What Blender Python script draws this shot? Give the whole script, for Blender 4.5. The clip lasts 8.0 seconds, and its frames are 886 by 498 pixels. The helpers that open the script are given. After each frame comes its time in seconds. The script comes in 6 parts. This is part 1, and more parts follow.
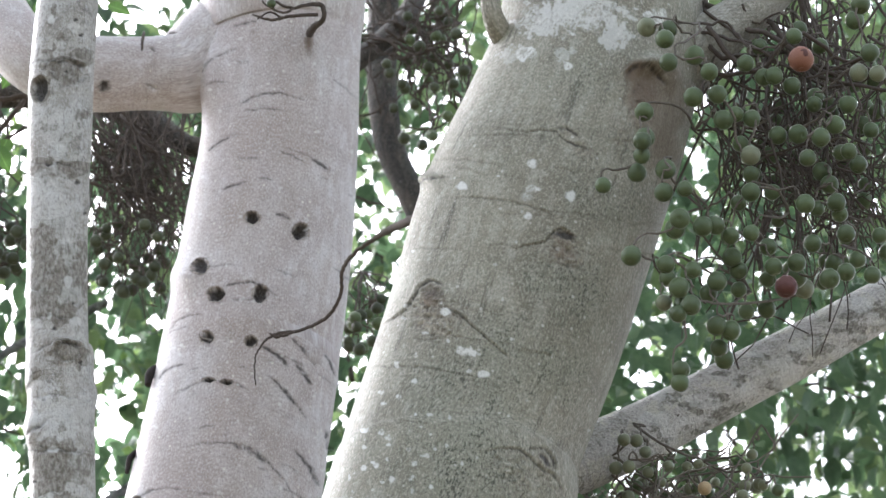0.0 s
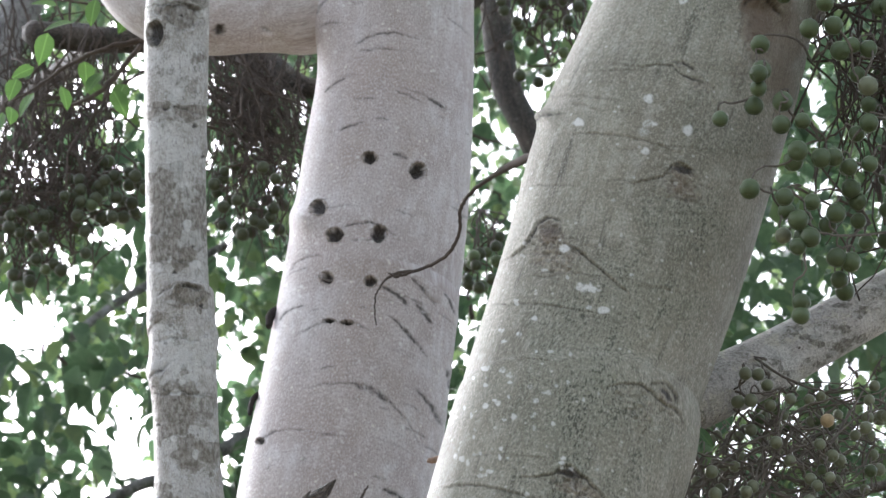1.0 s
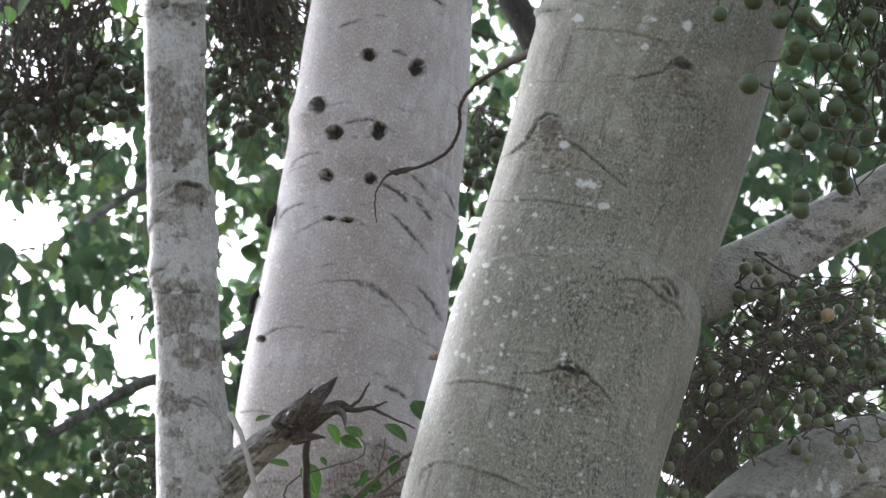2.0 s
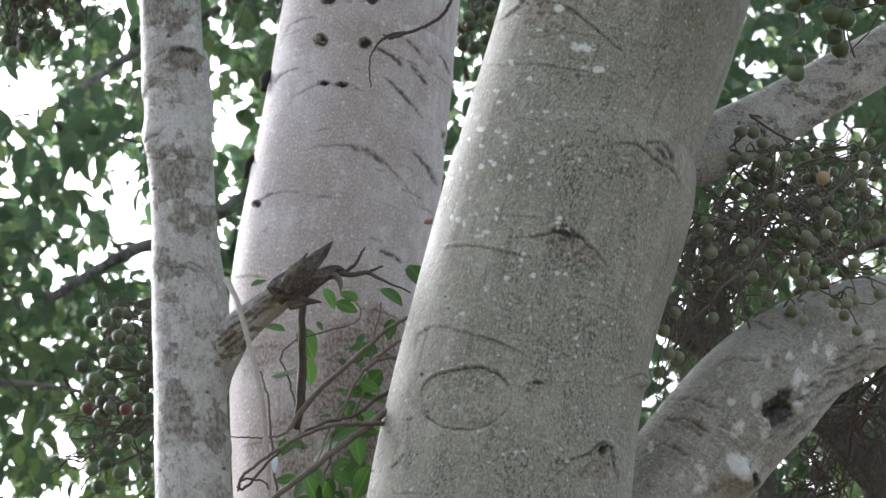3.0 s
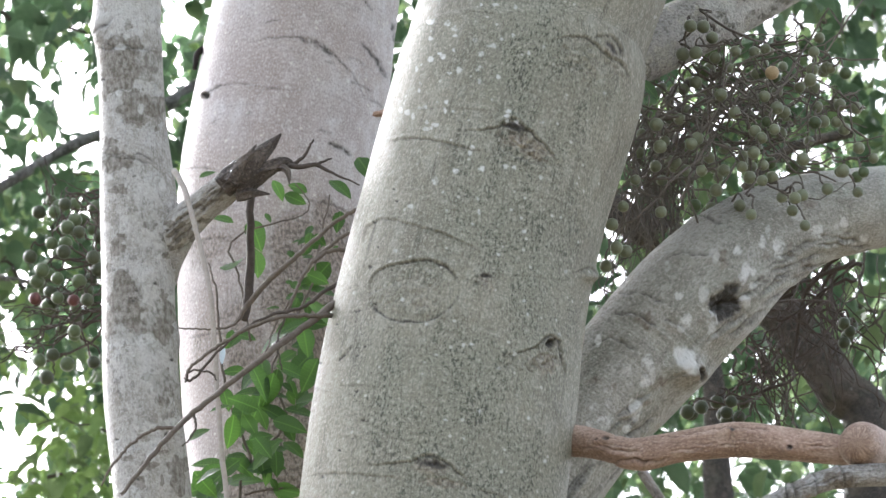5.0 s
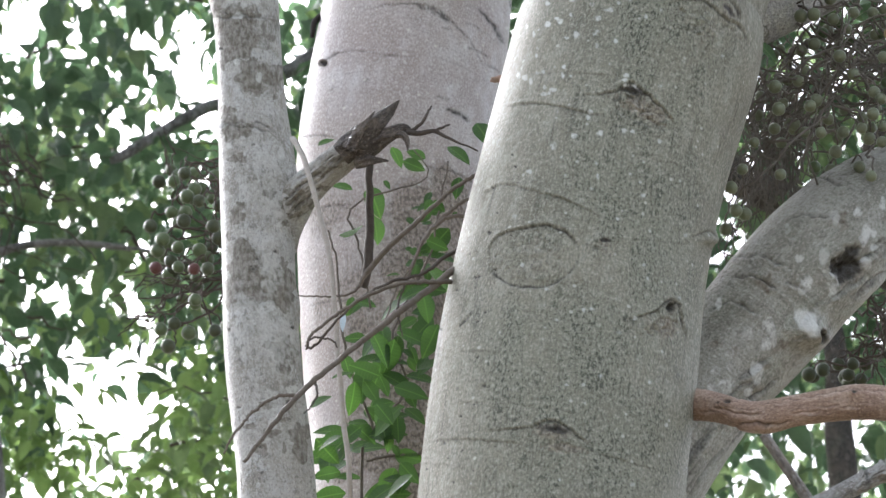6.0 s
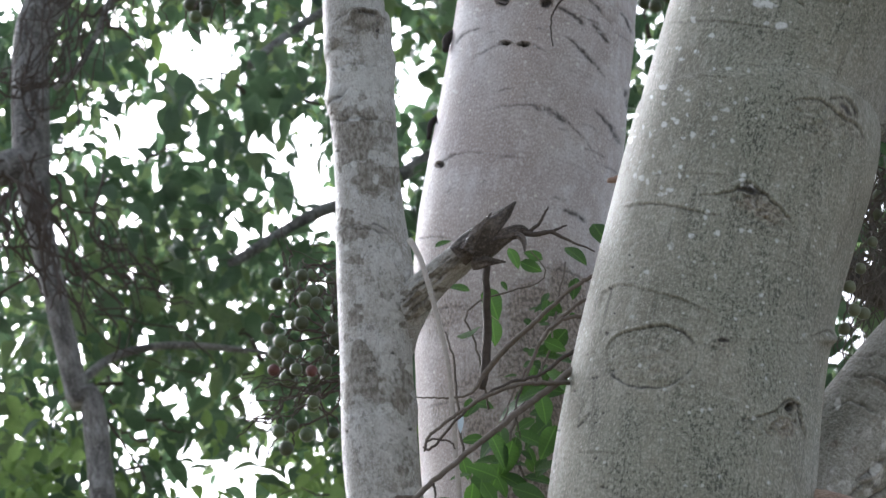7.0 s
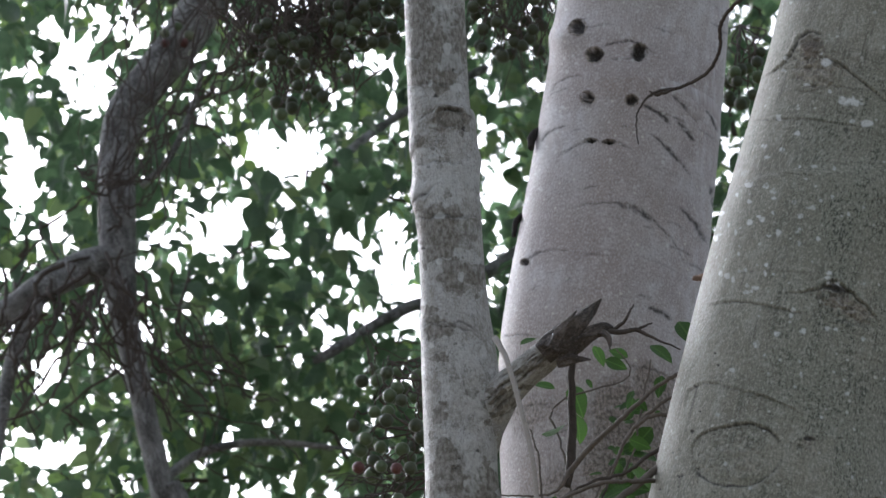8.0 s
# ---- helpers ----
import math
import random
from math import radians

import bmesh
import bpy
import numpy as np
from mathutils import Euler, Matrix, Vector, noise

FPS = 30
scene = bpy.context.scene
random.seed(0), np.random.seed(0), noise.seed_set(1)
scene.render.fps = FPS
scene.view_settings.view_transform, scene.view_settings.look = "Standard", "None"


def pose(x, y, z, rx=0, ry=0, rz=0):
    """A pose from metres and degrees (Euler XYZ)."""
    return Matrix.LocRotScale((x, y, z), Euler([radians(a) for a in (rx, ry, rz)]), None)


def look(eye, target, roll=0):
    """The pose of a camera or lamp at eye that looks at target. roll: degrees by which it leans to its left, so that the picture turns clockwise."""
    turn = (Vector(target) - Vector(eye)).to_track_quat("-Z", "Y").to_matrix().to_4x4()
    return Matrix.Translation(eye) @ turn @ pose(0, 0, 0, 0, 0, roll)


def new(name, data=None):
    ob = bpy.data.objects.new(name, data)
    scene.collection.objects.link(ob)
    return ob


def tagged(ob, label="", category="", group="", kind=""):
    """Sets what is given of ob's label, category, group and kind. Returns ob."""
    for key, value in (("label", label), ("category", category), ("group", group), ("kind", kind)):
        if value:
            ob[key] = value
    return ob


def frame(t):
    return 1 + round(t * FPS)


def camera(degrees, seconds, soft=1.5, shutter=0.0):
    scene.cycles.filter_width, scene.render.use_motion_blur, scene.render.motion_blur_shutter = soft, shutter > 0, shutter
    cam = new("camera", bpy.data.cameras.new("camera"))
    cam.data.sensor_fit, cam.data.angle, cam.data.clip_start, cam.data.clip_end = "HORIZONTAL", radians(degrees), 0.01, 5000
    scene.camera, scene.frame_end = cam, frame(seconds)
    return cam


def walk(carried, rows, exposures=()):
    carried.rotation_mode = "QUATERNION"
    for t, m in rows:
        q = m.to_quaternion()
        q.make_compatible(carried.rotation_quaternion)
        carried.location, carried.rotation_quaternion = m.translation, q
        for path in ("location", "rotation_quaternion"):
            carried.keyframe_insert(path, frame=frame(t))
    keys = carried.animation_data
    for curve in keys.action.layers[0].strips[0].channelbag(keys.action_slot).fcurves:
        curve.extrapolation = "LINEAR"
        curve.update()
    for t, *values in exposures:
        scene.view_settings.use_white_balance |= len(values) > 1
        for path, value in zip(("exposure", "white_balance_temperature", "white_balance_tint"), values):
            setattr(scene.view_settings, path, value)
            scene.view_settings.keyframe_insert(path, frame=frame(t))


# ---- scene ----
# The camera stands still and turns in the hand.
EYE = (0.0, 0.0, 1.6)
LENS = 14.0
cam = camera(LENS, 8.0, soft=1.5)
cam.data.dof.use_dof, cam.data.dof.focus_distance, cam.data.dof.aperture_fstop = True, 5.75, 14.0
TURNS = [
    (0, 119.617, -0.625, -2.013),
    (0.2, 119.635, -0.881, -1.255),
    (0.5, 119.473, -0.892, -0.408),
    (0.7, 119.256, -0.832, -0.198),
    (1, 118.606, -0.623, 0.138),
    (1.2, 118.208, -0.463, 0.412),
    (2.3, 116.431, -0.309, 0.266),
    (2.5, 115.990, -0.215, 0.441),
    (2.8, 115.245, -0.258, 0.353),
    (3, 114.813, -0.084, 0.329),
    (3.2, 114.403, 0.014, 0.219),
    (3.5, 114.000, 0.000, 0.000),
    (4, 113.725, 0.256, -0.147),
    (4.2, 113.637, 0.290, -0.226),
    (5.3, 112.879, -0.245, -0.517),
    (5.5, 112.710, -0.263, -0.089),
    (5.8, 112.485, -0.159, 0.867),
    (6, 112.560, -0.225, 1.432),
    (6.2, 112.938, -0.301, 1.939),
    (6.5, 113.539, -0.445, 2.559),
    (6.7, 113.783, -0.530, 2.807),
    (7, 114.151, -0.702, 3.254),
    (7.2, 114.386, -0.752, 3.486),
    (7.5, 114.737, -0.921, 3.829),
    (7.8, 115.210, -1.282, 4.157),
    (8, 115.678, -1.353, 4.442),
]
walk(cam, [(t, pose(*EYE, rx, ry, rz)) for t, rx, ry, rz in TURNS],
     exposures=[(t, e + 1.8, k, 13.0) for t, e, k in ((0.0, 0.27, 6020.0), (0.5, 0.15, 6000.0), (1.0, -0.03, 5980.0), (2.5, -0.38, 5960.0), (3.5, 0.03, 6000.0), (5.5, 0.38, 6050.0), (6.0, 0.15, 6000.0), (6.5, -0.03, 5900.0), (7.0, -0.42, 5850.0), (7.5, -0.62, 5850.0), (8.0, -0.9, 5800.0))])

# ---- sky and light: bright overcast ----
sky_world = bpy.data.worlds.new("overcast_sky")
scene.world = sky_world
sky_world.use_nodes = True
wt = sky_world.node_tree
wt.nodes.clear()
sky = wt.nodes.new("ShaderNodeTexSky")
sky.sky_type = "NISHITA"
sky.sun_disc = False
sky.sun_elevation, sky.sun_rotation = radians(32), radians(-30)
sky.air_density, sky.dust_density, sky.ozone_density = 1.0, 4.0, 1.0
grey = wt.nodes.new("ShaderNodeHueSaturation")
grey.inputs["Saturation"].default_value = 0.3
back = wt.nodes.new("ShaderNodeBackground")
back.inputs["Strength"].default_value = 0.15
wout = wt.nodes.new("ShaderNodeOutputWorld")
wt.links.new(sky.outputs[0], grey.inputs["Color"])
wt.links.new(grey.outputs[0], back.inputs["Color"])
wt.links.new(back.outputs[0], wout.inputs["Surface"])

sun = new("sun", bpy.data.lights.new("sun", "SUN"))
sun.data.energy, sun.data.angle, sun.data.color = 1.8, radians(14), (1.0, 0.98, 0.95)
sun.matrix_world = look((-6.6, 11.4, 8.2), (0, 0, 0))


# ---- materials ----
class Nodes:
    """A node material, written as a chain of small calls."""

    def __init__(self, name):
        self.mat = bpy.data.materials.new(name)
        self.mat.use_nodes = True
        self.t = self.mat.node_tree
        self.t.nodes.clear()
        self.out = self.t.nodes.new("ShaderNodeOutputMaterial")

    def node(self, kind, ins=(), **props):
        n = self.t.nodes.new(kind)
        if "operation" in props:
            n.operation = props["operation"]
        if "data_type" in props:
            n.data_type, n.blend_type = props["data_type"], props["blend_type"]
        if "attribute_name" in props:
            n.attribute_name = props["attribute_name"]
        if "uv_map" in props:
            n.uv_map = props["uv_map"]
        for k, v in dict(ins).items():
            if isinstance(v, bpy.types.NodeSocket):
                self.t.links.new(v, n.inputs[k])
            else:
                n.inputs[k].default_value = v
        return n

    def noise(self, vec, scale, detail=4.0, rough=0.6, stretch=(1, 1, 1)):
        m = self.node("ShaderNodeMapping", {"Vector": vec, "Scale": stretch})
        return self.node("ShaderNodeTexNoise", {"Vector": m.outputs[0], "Scale": scale, "Detail": detail, "Roughness": rough}).outputs[0]

    def step(self, val, lo, hi, a=0.0, b=1.0):
        return self.node("ShaderNodeMapRange", {"Value": val, "From Min": lo, "From Max": hi, "To Min": a, "To Max": b}).outputs[0]

    def math(self, op, a, b=0.0):
        return self.node("ShaderNodeMath", {0: a, 1: b}, operation=op).outputs[0]

    def mix(self, fac, a, b, blend="MIX"):
        n = self.node("ShaderNodeMix", data_type="RGBA", blend_type=blend)
        for i, v in ((0, fac), (6, a), (7, b)):
            if isinstance(v, bpy.types.NodeSocket):
                self.t.links.new(v, n.inputs[i])
            else:
                n.inputs[i].default_value = v if i == 0 else (*v, 1.0)
        return n.outputs[2]

    def attr(self, name):
        return self.node("ShaderNodeAttribute", attribute_name=name).outputs["Fac"]

    def bump(self, height, strength, distance, normal=None):
        ins = {"Height": height, "Strength": strength, "Distance": distance}
        if normal is not None:
            ins["Normal"] = normal
        return self.node("ShaderNodeBump", ins).outputs[0]

    def done(self, shader):
        self.t.links.new(shader, self.out.inputs["Surface"])
        return self.mat


def bark(name, base, dark, pale, crust, blotch=(0.56, 0.62), fleck=0.5, crust_at=(0.6, 0.7), rings=0.35, bumpy=1.0, patch=5.0, flaky=0.6, streak=0.3, old=(0.20, 0.165, 0.125), fleck_dark=None, moss_shade_tint=False, speck=190.0, wear=(0.24, 0.62), ragged=1.3):
    """Smooth fig bark: broad tone changes, vertical mottling, fine grain, pale lenticels, lichen crust, old cracks,
    painted shade.
    """
    n = Nodes(name)
    uv = n.node("ShaderNodeUVMap", uv_map="bark").outputs[0]
    broad = n.noise(uv, patch, 3.0, 0.55)
    mott = n.noise(uv, 42.0, 6.0, 0.72, (1.0, 0.42, 1))
    tone = n.noise(uv, 14.0, 5.0, 0.65, (1.0, 0.6, 1))
    grain = n.noise(uv, 300.0, 2.0, 0.6, (1.0, 0.6, 1))
    flake = n.noise(uv, speck, 3.0, 0.62, (1.0, 0.55, 1))
    drift = n.noise(uv, 30.0, 4.0, 0.65, (1.0, 0.3, 1))
    wrinkle = n.noise(uv, 9.0, 6.0, 0.75, (0.35, 7.0, 1))
    long = n.noise(uv, 55.0, 5.0, 0.7, (1.0, 0.09, 1))
    where = n.noise(uv, patch * 1.3, 3.0, 0.6)
    crusty = n.noise(uv, patch * 2.1, 6.0, 0.72, (1.0, 0.8, 1))
    col = n.mix(n.step(broad, *blotch), base, dark)
    col = n.mix(n.step(tone, 0.50, 0.62, 0.0, 0.5), col, crust)
    col = n.mix(n.step(mott, 0.50, 0.61, 0.0, 0.7), col, pale)
    col = n.mix(n.step(mott, 0.49, 0.39, 0.0, 0.7), col, dark)
    col = n.mix(n.step(crusty, *crust_at, 0.0, 0.9), col, crust)
    col = n.mix(n.step(wrinkle, 0.44, 0.30, 0.0, rings), col, [c * 0.55 for c in dark])
    col = n.mix(n.math("MULTIPLY", n.step(long, 0.46, 0.36, 0.0, streak), n.step(where, 0.38, 0.56)), col, [c * 0.4 for c in dark])
    film = n.step(where, 0.40, 0.56, 0.2, 1.0)
    if moss_shade_tint:
        film = n.math("MULTIPLY", n.step(n.attr("moss_shade"), 0.0, 0.8, 0.15, 1.0), n.step(tone, 0.40, 0.56, 0.25, 1.0))
        col = n.mix(n.math("MULTIPLY", n.step(n.attr("moss_shade"), 0.1, 0.9, 0.0, 0.88), n.step(tone, 0.36, 0.56, 0.45, 1.0)), col, crust)
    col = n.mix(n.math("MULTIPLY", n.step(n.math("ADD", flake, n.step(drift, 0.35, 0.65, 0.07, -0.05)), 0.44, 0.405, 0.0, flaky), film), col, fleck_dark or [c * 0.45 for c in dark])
    if moss_shade_tint:
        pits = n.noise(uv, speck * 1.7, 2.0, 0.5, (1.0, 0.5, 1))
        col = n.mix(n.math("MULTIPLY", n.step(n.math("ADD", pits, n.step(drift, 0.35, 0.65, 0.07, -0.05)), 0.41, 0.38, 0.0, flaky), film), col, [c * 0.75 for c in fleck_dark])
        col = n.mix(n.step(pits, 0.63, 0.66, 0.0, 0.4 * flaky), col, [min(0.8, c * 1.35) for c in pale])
    col = n.mix(n.step(flake, 0.58, 0.62, 0.0, flaky * 0.4), col, [min(0.8, c * 1.3) for c in pale])
    col = n.mix(n.step(grain, 0.55, 0.64, 0.0, 0.38), col, [min(0.8, c * 1.35) for c in pale])
    col = n.mix(n.step(grain, 0.45, 0.36, 0.0, 0.4), col, [c * 0.5 for c in dark])
    dots = n.node("ShaderNodeTexVoronoi", {"Vector": uv, "Scale": 62.0, "Randomness": 1.0})
    few = n.node("ShaderNodeSeparateColor", {"Color": dots.outputs["Color"]}).outputs[0]
    dot = n.math("MULTIPLY", n.step(dots.outputs["Distance"], 0.22, 0.12), n.step(few, 0.80, 0.83))
    col = n.mix(n.math("MULTIPLY", dot, fleck), col, (0.66, 0.64, 0.58))
    worn = n.math("ADD", n.attr("tissue_shade"), n.math("MULTIPLY", n.math("SUBTRACT", crusty, 0.5), ragged))
    tissue_shade = n.math("MULTIPLY", n.step(worn, *wear, 0.0, 0.9), n.step(flake, 0.40, 0.60, 1.0, 0.55))
    torn = (0.5, 1.35) if moss_shade_tint else (0.8, 1.15)
    col = n.mix(tissue_shade, col, n.mix(n.step(flake, 0.40, 0.60), *[[min(0.8, c * k) for c in old] for k in torn]))
    sap = n.step(n.math("ADD", n.attr("sap"), n.math("MULTIPLY", n.math("SUBTRACT", tone, 0.5), 1.2)), 0.25, 0.8, 0.0, 0.85)
    col = n.mix(sap, col, (0.165, 0.118, 0.082))
    rough_scar_shade = n.math("MULTIPLY", n.attr("scar_shade"), n.step(grain, 0.25, 0.6, 1.0, 0.85))
    # dark dead wood and cracks, plus shade painted into folds and pits
    col = n.mix(rough_scar_shade, col, (0.02, 0.016, 0.013))
    lich = n.math("MULTIPLY", n.attr("lichen"), n.step(n.math("ADD", n.math("MULTIPLY", tone, 0.6), n.math("MULTIPLY", flake, 0.4)), 0.41, 0.50, 0.25, 0.97))
    col = n.mix(lich, col, (0.68, 0.68, 0.65))
    h = n.math("ADD", n.math("MULTIPLY", mott, 0.5), n.math("MULTIPLY", grain, 0.35))
    h = n.math("ADD", h, n.math("MULTIPLY", wrinkle, 0.6))
    h = n.math("ADD", h, n.math("MULTIPLY", flake, 0.9))
    h = n.math("ADD", h, n.math("MULTIPLY", dot, 0.3))
    nor = n.bump(h, 0.75 * bumpy, 0.006)
    s = n.node("ShaderNodeBsdfPrincipled", {"Base Color": col, "Roughness": n.step(mott, 0.3, 0.7, 0.5, 0.75), "Normal": nor, "Specular IOR Level": 0.45})
    return n.done(s.outputs[0])


def plain(name, cols, scale=60.0, rough=0.7, bumpy=0.4, depth=0.002, per_object=0.0):
    """A surface of two or three tones, mottled, in object space."""
    n = Nodes(name)
    co = n.node("ShaderNodeTexCoord").outputs["Object"]
    a = n.noise(co, scale, 5.0, 0.7)
    b = n.noise(co, scale * 6, 3.0, 0.7)
    col = n.mix(n.step(a, 0.35, 0.65), cols[0], cols[1])
    col = n.mix(n.step(b, 0.52, 0.72, 0.0, 0.6), col, cols[-1])
    if per_object:
        r = n.node("ShaderNodeObjectInfo").outputs["Random"]
        col = n.mix(n.step(r, 0.0, 1.0, 0.0, per_object), col, [c * 0.45 for c in cols[0]])
    nor = n.bump(n.math("ADD", a, n.math("MULTIPLY", b, 0.4)), bumpy, depth)
    return n.done(n.node("ShaderNodeBsdfPrincipled", {"Base Color": col, "Roughness": rough, "Normal": nor, "Specular IOR Level": 0.3}).outputs[0])


def leafy(name, dark, mid, light, through_light, island=True):
    """Leaf blades: waxy above, letting light through; tone changes from leaf to leaf."""
    n = Nodes(name)
    if island:
        r = n.node("ShaderNodeNewGeometry").outputs["Random Per Island"]
    else:
        r = n.node("ShaderNodeObjectInfo").outputs["Random"]
    co = n.node("ShaderNodeTexCoord").outputs["Object"]
    fine = n.noise(co, 45.0, 3.0, 0.6)
    col = n.mix(n.step(r, 0.1, 0.8), dark, mid)
    col = n.mix(n.step(r, 0.8, 1.0), col, light)
    col = n.mix(n.step(fine, 0.45, 0.7, 0.0, 0.45), col, light)
    if not island:
        side = n.node("ShaderNodeSeparateXYZ", {0: co})
        rib = n.math("ABSOLUTE", side.outputs[1])
        vein = n.node("ShaderNodeTexWave", {"Vector": co, "Scale": 3.2, "Distortion": 1.5}).outputs[1]
        col = n.mix(n.step(vein, 0.75, 1.0, 0.0, 0.35), col, light)
        col = n.mix(n.step(rib, 0.028, 0.012, 0.0, 0.8), col, [c * 1.5 for c in light])
    p = n.node("ShaderNodeBsdfPrincipled", {"Base Color": col, "Roughness": 0.36, "Specular IOR Level": 0.45, "Normal": n.bump(fine, 0.3, 0.004)}).outputs[0]
    tr = n.node("ShaderNodeBsdfTranslucent", {"Color": n.mix(0.6, col, through_light)}).outputs[0]
    return n.done(n.node("ShaderNodeMixShader", {0: 0.44, 1: p, 2: tr}).outputs[0])


BARK_MAIN = bark("olive_grey_fig_bark", (0.302, 0.284, 0.22), (0.21, 0.195, 0.145), (0.385, 0.368, 0.308), (0.222, 0.224, 0.168), (0.42, 0.62), 0.6, (0.60, 0.70), 0.3, 0.7, patch=7.0, flaky=0.95, streak=0.8, old=(0.295, 0.258, 0.20), fleck_dark=(0.08, 0.084, 0.06), moss_shade_tint=True, speck=175.0)
# crust and old also colour the shade painted low on this trunk
BARK_FAR = bark("pinkish_grey_fig_bark", (0.565, 0.53, 0.52), (0.43, 0.375, 0.358), (0.63, 0.61, 0.61), (0.40, 0.335, 0.30), (0.42, 0.62), 1.0, (0.68, 0.75), 0.35, 0.5, flaky=0.3, streak=0.1, old=(0.235, 0.19, 0.15), fleck_dark=(0.26, 0.225, 0.215), moss_shade_tint=True, wear=(0.2, 0.5))
BARK_LEFT = bark("lichen_patched_pale_bark", (0.42, 0.40, 0.365), (0.30, 0.278, 0.24), (0.48, 0.468, 0.44), (0.50, 0.495, 0.475), (0.50, 0.60), 0.3, (0.56, 0.58), 0.25, 1.2, patch=13.0, flaky=0.6, streak=0.2, old=(0.165, 0.145, 0.112), wear=(0.20, 0.30), speck=130.0, ragged=0.9)
BARK_LIMB = bark("grey_limb_bark", (0.362, 0.35, 0.302), (0.26, 0.25, 0.205), (0.43, 0.415, 0.372), (0.34, 0.35, 0.295), (0.44, 0.64), 0.5, (0.58, 0.68), 0.3, 1.0, patch=8.0, flaky=0.45, streak=0.3, speck=150.0)
BARK_UPPER = bark("camouflage_patched_limb_bark", (0.49, 0.468, 0.43), (0.25, 0.235, 0.19), (0.56, 0.535, 0.505), (0.57, 0.55, 0.46), (0.55, 0.60), 0.4, (0.54, 0.57), 0.4, 1.2, patch=12.0, flaky=0.5, streak=0.4, old=(0.15, 0.14, 0.11), wear=(0.2, 0.4))
BARK_CRACKED = bark("weathered_grey_ringed_bark", (0.40, 0.385, 0.36), (0.25, 0.23, 0.20), (0.48, 0.47, 0.45), (0.30, 0.22, 0.165), (0.5, 0.6), 0.1, (0.60, 0.66), 0.9, 1.8, patch=20.0, flaky=0.6, streak=0.8)
# barks of the trees behind: shade is mixed into both base colours
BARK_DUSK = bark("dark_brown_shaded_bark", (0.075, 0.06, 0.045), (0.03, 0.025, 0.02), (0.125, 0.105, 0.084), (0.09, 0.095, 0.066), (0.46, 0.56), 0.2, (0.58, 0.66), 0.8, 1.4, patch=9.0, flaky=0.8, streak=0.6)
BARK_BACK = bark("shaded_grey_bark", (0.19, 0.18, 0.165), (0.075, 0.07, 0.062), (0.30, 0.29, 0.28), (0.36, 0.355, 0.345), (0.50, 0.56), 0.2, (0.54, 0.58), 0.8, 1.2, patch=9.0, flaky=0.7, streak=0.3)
BARK_RUST = bark("peeled_reddish_brown_wood", (0.385, 0.262, 0.20), (0.26, 0.172, 0.125), (0.51, 0.39, 0.31), (0.33, 0.23, 0.172), (0.42, 0.60), 0.1, (0.6, 0.7), 0.08, 0.5, flaky=0.3, streak=0.3)
ROTTEN = bark("dark_rotten_wood", (0.125, 0.10, 0.085), (0.06, 0.048, 0.04), (0.22, 0.185, 0.16), (0.16, 0.13, 0.11), (0.42, 0.55), 0.0, (0.56, 0.62), 0.3, 1.6, flaky=0.8, streak=0.95)
DEAD_WOOD = plain("weathered_dead_wood", [(0.23, 0.19, 0.16), (0.12, 0.095, 0.08), (0.32, 0.28, 0.24)], 40.0, 0.85, 0.8, 0.006)
GREY_TWIG = plain("grey_brown_twig", [(0.112, 0.09, 0.072), (0.165, 0.138, 0.114), (0.24, 0.21, 0.175)], 70.0, 0.8)
FRUIT_TWIG = plain("brown_fruit_stalk", [(0.115, 0.098, 0.082), (0.165, 0.145, 0.122), (0.24, 0.215, 0.185)], 70.0, 0.8)
DARK_TWIG = plain("dark_brown_twig", [(0.06, 0.047, 0.039), (0.095, 0.077, 0.064), (0.13, 0.108, 0.092)], 70.0, 0.8)
PALE_STICK = plain("bleached_dry_stem", [(0.42, 0.38, 0.34), (0.33, 0.29, 0.25), (0.50, 0.47, 0.43)], 60.0, 0.75)
FIG_GREEN = plain("green_fig_skin", [(0.12, 0.158, 0.078), (0.085, 0.122, 0.058), (0.18, 0.215, 0.125)], 120.0, 0.36, 0.15, 0.001, 0.6)
FIG_DULL = plain("dull_olive_fig_skin", [(0.215, 0.235, 0.15), (0.17, 0.19, 0.118), (0.33, 0.345, 0.25)], 120.0, 0.4, 0.15, 0.001, 0.35)
# green fig skin darkened: leaf shade is put into the colour
FIG_SHADED = plain("shaded_fig_skin", [(0.075, 0.09, 0.05), (0.055, 0.068, 0.038), (0.12, 0.13, 0.085)], 120.0, 0.45, 0.15, 0.001, 0.6)
FIG_RIPE = plain("ripe_orange_red_fig_skin", [(0.28, 0.13, 0.085), (0.20, 0.085, 0.06), (0.34, 0.19, 0.13)], 90.0, 0.45, 0.2, 0.001)
FIG_RED = plain("dull_red_fig_skin", [(0.12, 0.045, 0.04), (0.08, 0.035, 0.03), (0.16, 0.08, 0.065)], 90.0, 0.45, 0.2, 0.001)
FIG_TAN = plain("tan_dried_fig_skin", [(0.42, 0.33, 0.19), (0.34, 0.25, 0.14), (0.5, 0.42, 0.28)], 90.0, 0.6, 0.3, 0.001)
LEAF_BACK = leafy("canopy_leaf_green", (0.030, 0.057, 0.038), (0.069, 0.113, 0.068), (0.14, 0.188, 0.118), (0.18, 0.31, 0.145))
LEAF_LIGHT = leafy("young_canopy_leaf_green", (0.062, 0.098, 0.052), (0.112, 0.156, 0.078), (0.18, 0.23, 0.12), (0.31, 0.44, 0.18))
